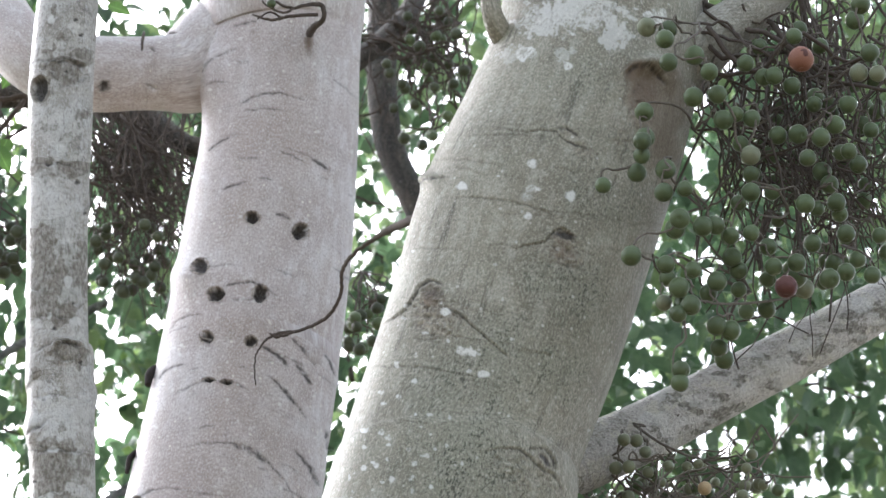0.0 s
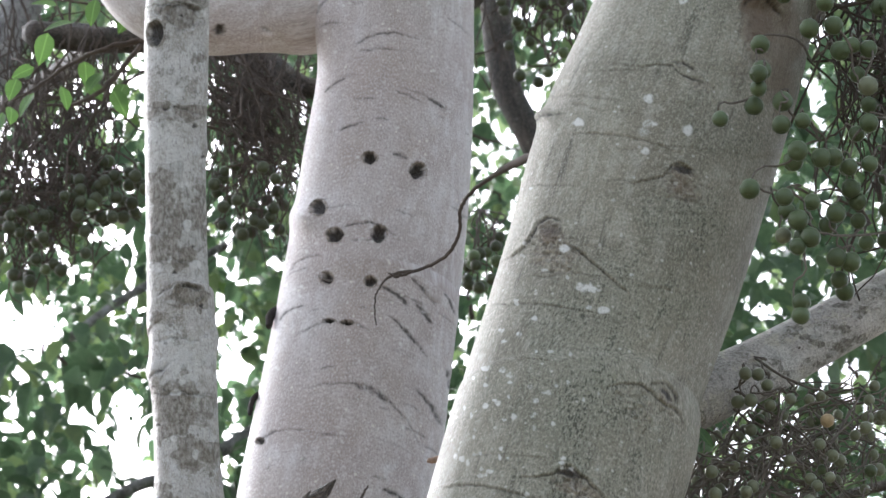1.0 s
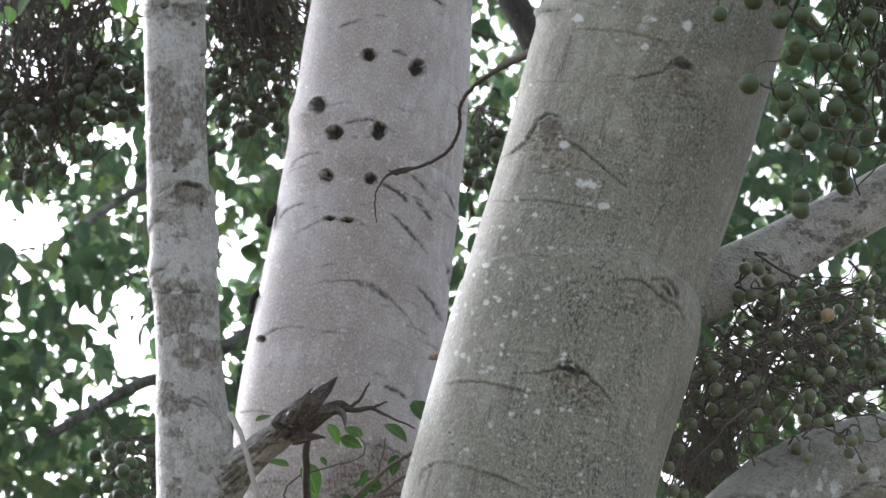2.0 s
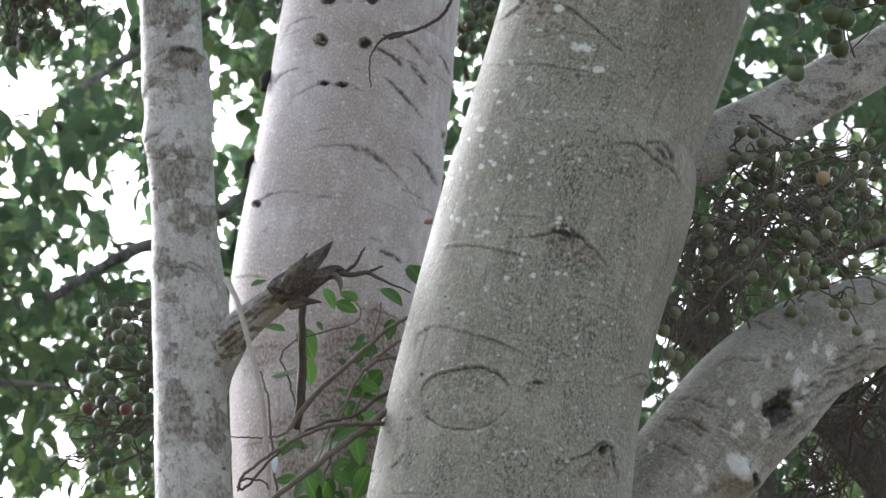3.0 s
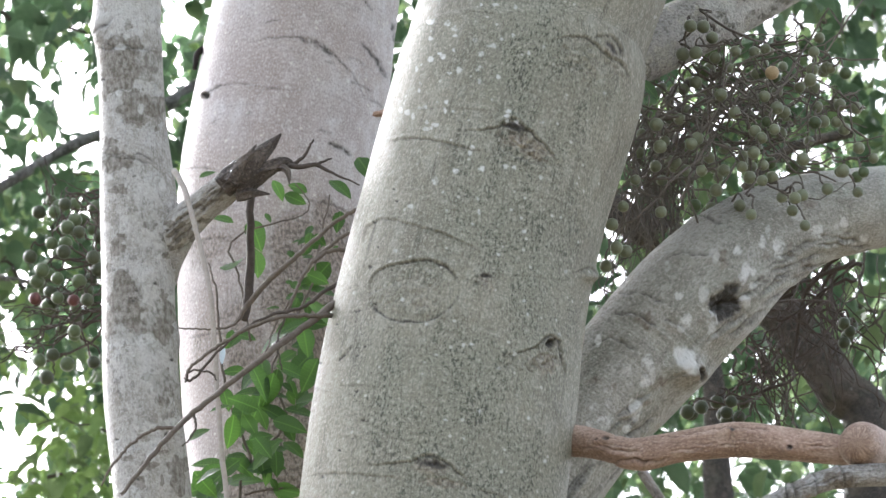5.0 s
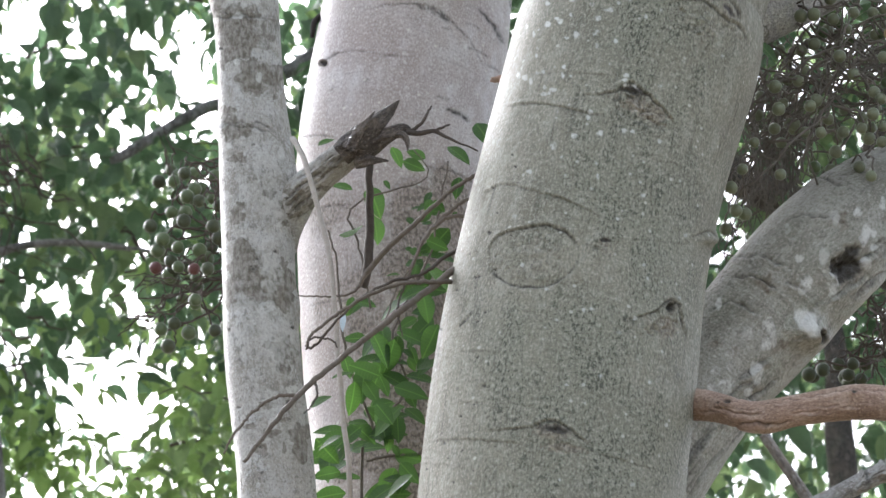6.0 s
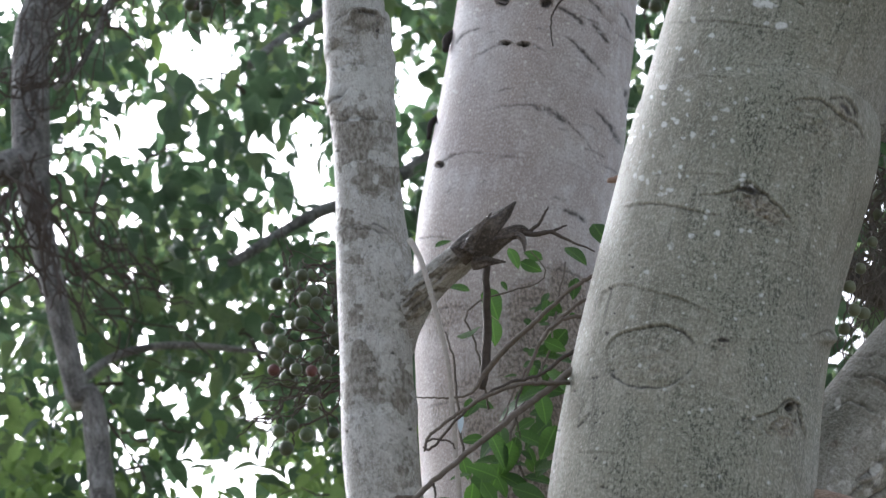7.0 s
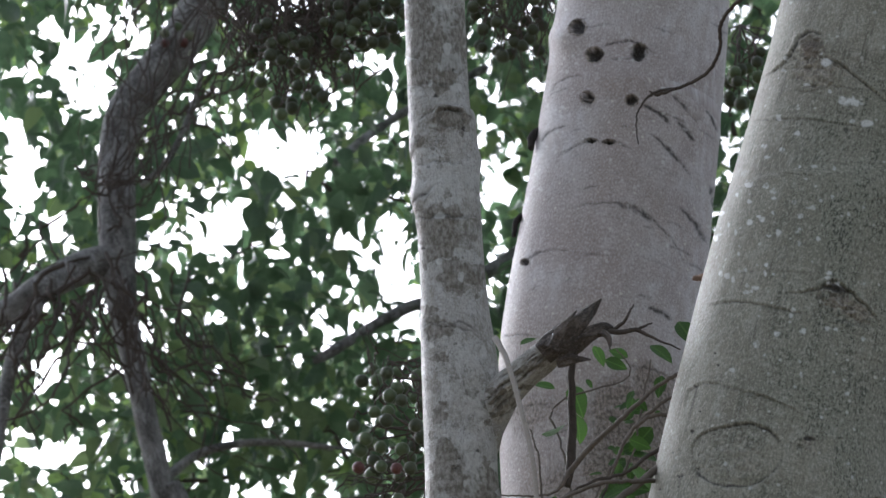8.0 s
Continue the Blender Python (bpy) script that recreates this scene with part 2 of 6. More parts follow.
# backlit leaves: the sunlight is put into this brighter green
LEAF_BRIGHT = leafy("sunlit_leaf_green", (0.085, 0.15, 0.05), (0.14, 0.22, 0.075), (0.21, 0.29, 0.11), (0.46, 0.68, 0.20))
LEAF_VINE = leafy("vine_leaf_green", (0.017, 0.046, 0.015), (0.032, 0.078, 0.022), (0.075, 0.14, 0.034), (0.11, 0.24, 0.035), False)
SOOT = plain("blackened_dead_knot", [(0.022, 0.018, 0.016), (0.035, 0.029, 0.026), (0.06, 0.05, 0.045)], 90.0, 0.9)
CALLUS = plain("tan_callus_wood", [(0.30, 0.268, 0.208), (0.205, 0.185, 0.142), (0.375, 0.345, 0.285)], 90.0, 0.8, 0.9, 0.004)
GROUND = plain("leaf_littered_soil", [(0.10, 0.08, 0.055), (0.15, 0.12, 0.08), (0.09, 0.11, 0.05)], 3.0, 0.95, 0.7, 0.03)

# ---- places: pixels of the camera's view, and a chosen distance in metres north ----
UNIT = 784 / math.tan(radians(LENS / 2))
TILT = radians(24)


def spot(u, v, north):
    """The place at pixel u, v of the camera's view, so many metres north of the standing point."""
    a, b = (u - 784) / UNIT, (441 - v) / UNIT
    way = Vector((a, math.cos(TILT) - b * math.sin(TILT), math.sin(TILT) + b * math.cos(TILT)))
    return Vector(EYE) + way * (north / way.y)


def span(north):
    """Metres per view pixel, at that distance north."""
    return north / math.cos(TILT) / UNIT


def view_pixels(co):
    """Where an array of places falls in the camera's view, in pixels."""
    d = co - np.array(EYE)
    f = d[:, 1] * math.cos(TILT) + d[:, 2] * math.sin(TILT)
    w = -d[:, 1] * math.sin(TILT) + d[:, 2] * math.cos(TILT)
    return 784 + UNIT * d[:, 0] / f, 441 - UNIT * w / f


# ---- builders ----
def part(name, data, material, parent=None, label=""):
    """Links a bmesh or mesh as ONE mesh object, under a thing or a part."""
    if isinstance(data, bmesh.types.BMesh):
        me = bpy.data.meshes.new(name)
        data.to_mesh(me)
        data.free()
    else:
        me = data
    if material is not None and not me.materials:
        me.materials.append(material)
    ob = new(name, me)
    if parent is not None:
        ob.parent = parent
    return tagged(ob, label)


def thing(name, label, category, group="", kind=""):
    return tagged(new(name), label, category, group, kind)


def curve_points(pts, n):
    """n places along a smooth line through pts (each a row of equal length)."""
    p = np.array([list(q) for q in pts], float)
    p = np.vstack([2 * p[0] - p[1], p, 2 * p[-1] - p[-2]])
    k = len(p) - 3
    t = np.linspace(0, k - 1e-6, n)
    i = t.astype(int)
    f = (t - i)[:, None]
    a, b, c, d = p[i], p[i + 1], p[i + 2], p[i + 3]
    return 0.5 * (2 * b + (c - a) * f + (2 * a - 5 * b + 4 * c - d) * f ** 2 + (3 * b - a - 3 * c + d) * f ** 3)


def even(rows, step):
    """The rows resampled along their length: fine steps in the stretch that the walk looks at, coarse ones above and below it."""
    seg = np.linalg.norm(np.diff(rows[:, :3], axis=0), axis=1)
    d = np.r_[0, np.cumsum(seg)]
    rise = view_pixels(rows[:, :3])[1]
    dense = np.where((rise[1:] > -760) & (rise[1:] < 1120), 1.0, 0.14)
    c = np.r_[0, np.cumsum(seg * dense)] / step
    s = np.interp(np.linspace(0, c[-1], max(6, int(c[-1]))), c, d)
    return np.stack([np.interp(s, d, rows[:, j]) for j in range(rows.shape[1])], 1), s


def frames(c):
    """Tangent, front (towards the standing point) and side along a line."""
    t = np.gradient(c, axis=0)
    t /= np.linalg.norm(t, axis=1)[:, None]
    f = np.array([0.0, -1.0, -0.2]) - t * (t @ np.array([0.0, -1.0, -0.2]))[:, None]
    f /= np.linalg.norm(f, axis=1)[:, None] + 1e-9
    return t, f, np.cross(f, t)


def grain_noise(x, y, seed=0):
    """Random values on a unit grid, blended between, from 0 to 1."""
    def at(i, j):
        q = np.sin(i * 12.9898 + j * 78.233 + seed * 37.719) * 43758.5453
        return q - np.floor(q)
    i, j = np.floor(x), np.floor(y)
    f, g = x - i, y - j
    f, g = f * f * (3 - 2 * f), g * g * (3 - 2 * g)
    return (at(i, j) * (1 - f) + at(i + 1, j) * f) * (1 - g) + (at(i, j + 1) * (1 - f) + at(i + 1, j + 1) * f) * g


def rough_noise(x, y, seed=0):
    """Three octaves of grain noise round zero."""
    return sum((grain_noise(x * 2 ** k, y * 2 ** k, seed + k) - 0.5) / 1.7 ** k for k in range(3))


def smooth_noise(a, b, seed):
    """Soft two-way waves, for uneven girth."""
    r = np.random.default_rng(seed)
    out = np.zeros_like(a)
    for _ in range(7):
        k, m, ph, am = r.integers(1, 4), r.uniform(0.8, 9.0), r.uniform(0, 6.28), r.uniform(0.3, 1.0)
        out += am * np.sin(k * a + ph) * np.sin(m * b + r.uniform(0, 6.28)) / (1 + 0.25 * m)
    return out


def skin(name, rows, material, parent, step=0.003, around=220, marks=None, lumps=0.02, seed=1, cap=True, rag=0.0, label=""):
    """A trunk or limb: rows of (x, y, z, radius); finer in front; marks(u, v, front) gives relief and masks of wear and
    painted shade.
    """
    c, s = even(curve_points(rows, 1500), step)
    rad, c = c[:, 3], c[:, :3]
    t, f, sd = frames(c)
    x = np.linspace(-1, 1, around, endpoint=False)
    ang = np.where(np.abs(x) < 0.76, x / 0.76 * 1.75, np.sign(x) * (1.75 + (np.abs(x) - 0.76) / 0.24 * (math.pi - 1.75)))
    A, S = np.meshgrid(ang, s)
    out = np.cos(A)[..., None] * f[:, None, :] + np.sin(A)[..., None] * sd[:, None, :]
    R = rad[:, None] * (1 + lumps * smooth_noise(A, S * 2.0, seed))
    if rag:
        g = np.random.default_rng(seed)
        for _ in range(14):
            R = R * (1 + rag * 0.3 * np.sign(g.uniform(-1, 1)) * np.abs(np.sin(g.integers(2, 7) * A / 2 + S * g.uniform(-60, 60) + g.uniform(0, 6.28))) ** 3)
    co = (c[:, None, :] + out * R[..., None]).reshape(-1, 3)
    masks = None
    if marks is not None:
        u, v = view_pixels(co)
        front = (np.cos(A) > -0.1).reshape(-1)
        relief, scar_shade, tissue_shade, lichen, moss_shade, sap = marks(u, v, front)
        co = co + out.reshape(-1, 3) * relief[:, None]
        masks = {"scar_shade": scar_shade, "tissue_shade": tissue_shade, "lichen": lichen, "moss_shade": moss_shade, "sap": sap}
    nr, na = A.shape
    i = np.arange(nr - 1)[:, None] * na
    j = np.arange(na)[None, :]
    k = (j + 1) % na
    quads = np.stack([i + j, i + k, i + na + k, i + na + j], -1).reshape(-1, 4)
    me = bpy.data.meshes.new(name)
    nv, nf = len(co), len(quads)
    loops = quads.reshape(-1)
    ends = [np.arange(na)[::-1], np.arange(na) + (nr - 1) * na] if cap else []
    alll = np.concatenate([loops, *ends]).astype(np.int32)
    starts = np.concatenate([np.arange(nf) * 4, [nf * 4 + q * na for q in range(len(ends))]]).astype(np.int32)
    me.vertices.add(nv)
    me.vertices.foreach_set("co", co.astype(np.float32).reshape(-1))
    me.loops.add(len(alll))
    me.loops.foreach_set("vertex_index", alll)
    me.polygons.add(len(starts))
    me.polygons.foreach_set("loop_start", starts)
    me.update(calc_edges=True)
    mean = float(rad.mean())
    uvv = np.stack([(A * mean).reshape(-1) + seed * 3.7, S.reshape(-1)], 1)[alll]
    me.uv_layers.new(name="bark").data.foreach_set("uv", uvv.astype(np.float32).reshape(-1))
    for key in ("scar_shade", "tissue_shade", "lichen", "moss_shade", "sap"):
        a = me.attributes.new(key, "FLOAT", "POINT")
        if masks is not None:
            a.data.foreach_set("value", np.clip(masks[key], 0, 1).astype(np.float32))
    me.polygons.foreach_set("use_smooth", np.ones(len(starts), dtype=bool))
    me.validate()
    return part(name, me, material, parent, label)


class Marks:
    """Old scars on bark and painted shade, each written once by its place and size in view pixels; unit: metres per
    view pixel.
    """

    def __init__(self, unit, relief=1.0, fine=1.0):
        self.unit, self.relief, self.fine, self.items = unit, relief, fine, []

    def add(self, kind, *v):
        self.items.append((kind, v))

    def line(self, depth, dark, thick, *pts):
        p = np.array(pts)
        lo, hi = p.min(0), p.max(0)
        self.add("line", *((lo + hi) / 2), (hi[0] - lo[0]) / 2, (hi[1] - lo[1]) / 2, depth, dark, thick, [tuple(q) for q in pts])

    def crease(self, depth, dark, thick, *pts, peak=0.5, spread=0.6, lip=1.0):
        p = np.array(pts)
        lo, hi = p.min(0), p.max(0)
        self.add("crease", *((lo + hi) / 2), (hi[0] - lo[0]) / 2, (hi[1] - lo[1]) / 2, depth, dark, thick, [tuple(q) for q in pts], peak, spread, lip)

    def __call__(self, u, v, front):
        h, scar_shade, tis, lic, moss_shade, sap = (np.zeros(len(u)) for _ in range(6))
        for kind, q in self.items:
            reach = 1 if kind in ("line", "crease") else 3
            near = np.nonzero(front & (np.abs(u - q[0]) < reach * q[2] + 30) & (np.abs(v - q[1]) < reach * max(q[2], q[3]) + 30))[0]
            x, y = u[near] - q[0], v[near] - q[1]
            if kind == "hole":  # bored hole: centre, radius, height ratio
                r = np.hypot(x, y / q[3]) / (0.88 * q[2])
                ragged = r + 0.12 * np.sin(2 * np.arctan2(y, x) + q[0]) + 0.07 * np.sin(5 * np.arctan2(y, x) + q[1])
                h[near] += -1.3 * q[2] * np.clip(1.15 - ragged, 0, 1) ** 0.6 * (ragged < 1.15) + 0.16 * q[2] * np.exp(-((r - 1.25) / 0.25) ** 2)
                scar_shade[near] = np.maximum(scar_shade[near], np.clip((1.12 - ragged) / 0.2, 0, 1))
                tis[near] = np.maximum(tis[near], 0.5 * np.exp(-((r - 1.2) / 0.3) ** 2))
            elif kind == "rot":  # rotten hollow: centre, radius, height ratio
                a = np.arctan2(y, x)
                r = np.hypot(x, y / q[3]) / q[2] + 0.22 * np.sin(3 * a + q[0]) + 0.12 * np.sin(7 * a + q[1]) + 0.08 * np.sin(x / 2.1) * np.sin(y / 2.7)
                h[near] -= 0.8 * q[2] * np.clip(1.1 - r, 0, 1) ** 0.5
                scar_shade[near] = np.maximum(scar_shade[near], np.clip((1.1 - r) / 0.2, 0, 1))
                tis[near] = np.maximum(tis[near], 0.5 * np.exp(-((r - 1.2) / 0.3) ** 2))
            elif kind == "ring":  # healed branch eye, shadow line painted inside its lip: centre, half width, half height, lip, dark core, tilt
                ca, sa = math.cos(q[6]), math.sin(q[6])
                xx, yy = (x * ca + y * sa) / q[2], (y * ca - x * sa) / q[3]
                r = np.hypot(xx, yy) + 0.06 * np.sin(3 * np.arctan2(yy, xx) + q[1]) + 0.04 * np.sin(7 * np.arctan2(yy, xx) + q[0])
                top = np.clip(0.6 - 0.5 * yy / (r + 0.01), 0.35, 1.1)
                lip = top * np.exp(-((r - 1) / 0.16) ** 2) * (1 + 0.35 * np.sin(3 * np.arctan2(yy, xx) + q[0]))
                h[near] += 2.4 * self.relief * q[4] * (lip - 0.6 * top * np.exp(-((r - 0.8) / 0.1) ** 2) + 0.3 * np.exp(-(r / 0.55) ** 2))
                h[near] -= 0.5 * q[5] * q[3] * np.exp(-(r / 0.42) ** 2)
                tis[near] = np.maximum(tis[near], (0.5 if q[2] < 50 else 0.08) * (r < 1.05) * np.clip(1.2 - r, 0.25, 1))
                scar_shade[near] = np.maximum(scar_shade[near], 0.8 * np.exp(-((r - 0.85) / (0.07 + 1.2 / q[2])) ** 2) * np.maximum(top, 0.6) * (0.6 + 0.4 * np.sin(5 * np.arctan2(yy, xx) + q[1])) + min(1.0, 1.3 * q[5]) * np.exp(-(r / 0.42) ** 2))
            elif kind == "brow":  # sagging crack: centre, half width, sag, depth, dark, slope, thickness
                line = q[3] * (x / q[2]) ** 2 + q[6] * x + self.fine * (2.0 * np.sin(x / 9.0 + q[0]) + 1.3 * np.sin(x / 3.7 + q[1]))
                fade = np.clip(1.15 - np.abs(x) / q[2], 0, 1) ** 0.5
                thick = self.fine * q[7] * np.clip(1.25 - (x / q[2]) ** 2 + 0.5 * np.sin(x / 8.0 + q[0]), 0.35, 1.6)
                g = np.exp(-((y - line) / (0.75 * thick)) ** 2) * fade
                ridge = np.exp(-((y - line - 2.4 * q[7]) / (2.0 * q[7])) ** 2) * fade
                h[near] += 2.0 * self.relief * q[4] * (0.5 * ridge - g)
                broken = 0.72 + 0.28 * np.sin(x / 13.0 + q[1]) * np.sin(x / 5.1 + q[0])
                scar_shade[near] = np.maximum(scar_shade[near], min(1.0, 1.9 / self.fine ** 3 * q[5]) * g * broken)
            elif kind == "line":  # crack along a bent line: centre, half sizes, depth, dark, thickness, points
                path = curve_points(q[7], 70)
                d = np.hypot(u[near][:, None] - path[None, :, 0], v[near][:, None] - path[None, :, 1] - 1.2 * np.sin(path[None, :, 0] / 4.3))
                at = d.argmin(1)
                d = d[np.arange(len(near)), at]
                below = np.sign(y + q[1] - path[at, 1])
                end = np.clip(1.12 - np.abs(at / 34.5 - 1.0), 0, 1) ** 0.5
                g = np.exp(-(d / (0.75 * q[6])) ** 2) * end
                ridge = np.exp(-((d * below - 2.3 * q[6]) / (1.9 * q[6])) ** 2) * end
                h[near] += 2.0 * self.relief * q[4] * (0.6 * ridge - g)
                scar_shade[near] = np.maximum(scar_shade[near], min(1.0, 1.7 * q[5]) * g * (0.7 + 0.3 * np.sin(at / 5.1 + q[0]) * np.sin(at / 2.3)))
            elif kind == "crease":  # fold with an overhanging upper lip and a painted shadow line: centre, half sizes, depth, dark, thickness, points, peak, spread, lip
                path = curve_points(q[7], 90)
                way = np.gradient(path, axis=0)
                way /= np.linalg.norm(way, axis=1)[:, None] + 1e-9
                du, dv = u[near][:, None] - path[None, :, 0], v[near][:, None] - path[None, :, 1]
                at = (du * du + dv * dv).argmin(1)
                row = np.arange(len(near))
                du, dv = du[row, at], dv[row, at]
                off = dv * way[at, 0] - du * way[at, 1]
                gone = np.abs(du * way[at, 0] + dv * way[at, 1])
                side = off + np.where(gone > 2.0, np.sign(off) * gone, 0.0) + 3.0 * rough_noise(u[near] / 9.0, v[near] / 9.0, 3)
                along = at / 89.0
                prof = 0.4 + 0.6 * np.exp(-((along - q[8]) / q[9]) ** 2)
                end = np.clip(np.minimum(along, 1 - along) / 0.14, 0.0, 1) ** 0.7
                w = 0.85 * q[6] * prof
                groove = np.exp(-(side / w) ** 2) * end
                upper = np.exp(-((side + 2.4 * w) / (2.2 * w)) ** 2) * end
                lower = np.exp(-((side - 3.2 * w) / (3.0 * w)) ** 2) * end
                h[near] += 0.4 * self.relief * q[4] * (q[10] * (0.8 * upper - 0.5 * lower) - 1.2 * groove)
                scar_shade[near] = np.maximum(scar_shade[near], min(1.0, 1.7 * q[5]) * groove * np.clip(1.25 * prof, 0, 1) * np.clip(0.85 + 1.1 * rough_noise(u[near] / 6.0, v[near] / 6.0, 8), 0.2, 1.1))
            elif kind == "knot":  # healed knob, its shallow pit painted dark: centre, half width, half height, tilt, lift, dark core
                ca, sa = math.cos(q[4]), math.sin(q[4])
                rough = rough_noise(u[near] / 8.0, v[near] / 8.0, 5)
                xx, yy = (x * ca + y * sa) / q[2], (y * ca - x * sa) / q[3]
                r = np.hypot(xx, yy) + 0.3 * rough
                inside = np.clip((1.15 - r) / 0.3, 0, 1)
                h[near] += q[5] * (0.3 * np.exp(-1.1 * r * r) + inside * (0.4 * rough + 0.12 * np.sin(10 * r + 5 * rough)))
                pit = np.clip(1.25 - np.hypot(xx - 0.1, (yy + 0.3) / 0.6) / 0.8 - 0.5 * rough, 0, 1) ** 0.7
                h[near] -= 0.6 * q[6] * q[5] * pit
                scar_shade[near] = np.maximum(scar_shade[near], np.clip(q[6] * 2.8 * pit * (pit > 0.12), 0, 1))
                scar_shade[near] = np.maximum(scar_shade[near], 0.6 * inside * np.clip(-2.4 * rough - 0.3, 0, 1))
                tis[near] = np.maximum(tis[near], 0.62 * inside)
            elif kind == "fan":  # rough torn bark under a scar: centre, half width, half height, tilt, strength, relief
                ca, sa = math.cos(q[4]), math.sin(q[4])
                rough = rough_noise(u[near] / 8.0, v[near] / 6.0, 11)
                r = np.hypot((x * ca + y * sa) / q[2], (y * ca - x * sa) / q[3]) + 0.7 * rough
                inside = np.clip((1.15 - r) / 0.5, 0, 1)
                h[near] += q[6] * inside * (1.5 * rough - 0.1)
                tis[near] = np.maximum(tis[near], q[5] * inside)
                scar_shade[near] = np.maximum(scar_shade[near], 0.8 * q[5] * inside * np.clip(-2.6 * rough - 0.4, 0, 1))
                lic[near] = np.maximum(lic[near], 0.5 * q[5] * inside * np.clip(2.6 * rough - 0.6, 0, 1))
            elif kind == "patch":  # pale lichen: centre, half width, half height
                r = np.hypot(x / q[2], y / q[3]) + 0.1 * np.sin(3 * np.arctan2(y, x) + q[0]) + (0.9 if q[2] > 18 else 0.3) * rough_noise(u[near] / 10.0, v[near] / 10.0, 17)
                lic[near] = np.maximum(lic[near], q[4] * np.clip((1.05 - r) / 0.25, 0, 1))
            elif kind == "stain_shade":  # brown dead bark, on the far trunk also painted shade: centre, half width, half height, strength
                r = np.hypot(x / q[2], y / q[3]) + 0.2 * np.sin(3 * np.arctan2(y, x) + q[0]) + 0.12 * np.sin(8 * np.arctan2(y, x))
                tis[near] = np.maximum(tis[near], q[4] * np.clip((1.1 - r) / 0.4, 0, 1))
            elif kind == "moss_shade":  # greenish flecked film, on the far trunk brown tint and painted shade: centre, half width, half height, strength
                moss_shade[near] = np.maximum(moss_shade[near], q[4] * np.exp(-((x / q[2]) ** 2 + (y / q[3]) ** 2) ** 1.4))
            elif kind == "sap":  # brown run of dried sap: centre, half width, half height, strength
                sap[near] = np.maximum(sap[near], q[4] * np.exp(-((x / q[2]) ** 2 + (y / q[3]) ** 2) ** 1.3))
            elif kind == "swell":  # bulge: centre, half width, half height, height
                h[near] += q[4] * np.exp(-(x / q[2]) ** 2 - (y / q[3]) ** 2)
        return h * self.unit, scar_shade, tis, lic, moss_shade, sap


def edge_rows(pairs, north, drift=0.0):
    """Axis rows from pairs of opposite edge points (u, v, u, v)."""
    out = []
    for n, (a, b, c, d) in enumerate(pairs):
        y = north + drift * n
        p = spot((a + c) / 2, (b + d) / 2, y)
        out.append((*p, 0.982 * math.hypot(c - a, d - b) / 2 * span(y)))
    return out


def line_rows(pts):
    """Axis rows from (u, v, half width, north)."""
    return [(*spot(u, v, y), w * span(y)) for u, v, w, y in pts]


def tube(bm, rows, sides=6, n=None, bend=0.0, rnd=random):
    """Adds a tapering twig through rows of (x, y, z, radius) to a bmesh."""
    n = n or max(4, 3 * len(rows))
    c = curve_points(rows, n)
    rad, c = np.maximum(c[:, 3], 0.0004), c[:, :3]
    if bend:
        for i in range(1, n - 1):
            c[i] += [rnd.uniform(-bend, bend) for _ in range(3)]
    t = np.gradient(c, axis=0)
    t /= np.linalg.norm(t, axis=1)[:, None] + 1e-9
    a = np.cross(t, np.array([0.31, 0.77, 0.55]))
    a /= np.linalg.norm(a, axis=1)[:, None] + 1e-9
    b = np.cross(t, a)
    rings = []
    for i in range(n):
        rings.append([bm.verts.new(c[i] + rad[i] * (math.cos(q) * a[i] + math.sin(q) * b[i])) for q in [6.2832 * k / sides for k in range(sides)]])
    for p, q in zip(rings, rings[1:]):
        for k in range(sides):
            bm.faces.new((p[k], p[(k + 1) % sides], q[(k + 1) % sides], q[k])).smooth = True
    bm.faces.new(rings[0][::-1])
    bm.faces.new(rings[-1])


def leaf_shape(length, width, curl=0.15, fold=0.25, cells=5):
    """A pointed blade along +x, folded at the midrib and drooping at the tip: vertices and faces."""
    vs, fs = [], []
    for i in range(cells + 1):
        t = i / cells
        w = width / 2 * math.sin(math.pi * min(1.0, t ** 0.8 * 0.98 + 0.02)) ** 0.8
        z = -curl * length * t * t
        vs += [(t * length, -w, z + fold * w), (t * length, 0, z), (t * length, w, z + fold * w)]
    for i in range(cells):
        a = 3 * i
        fs += [(a, a + 1, a + 4, a + 3), (a + 1, a + 2, a + 5, a + 4)]
    return np.array(vs), fs


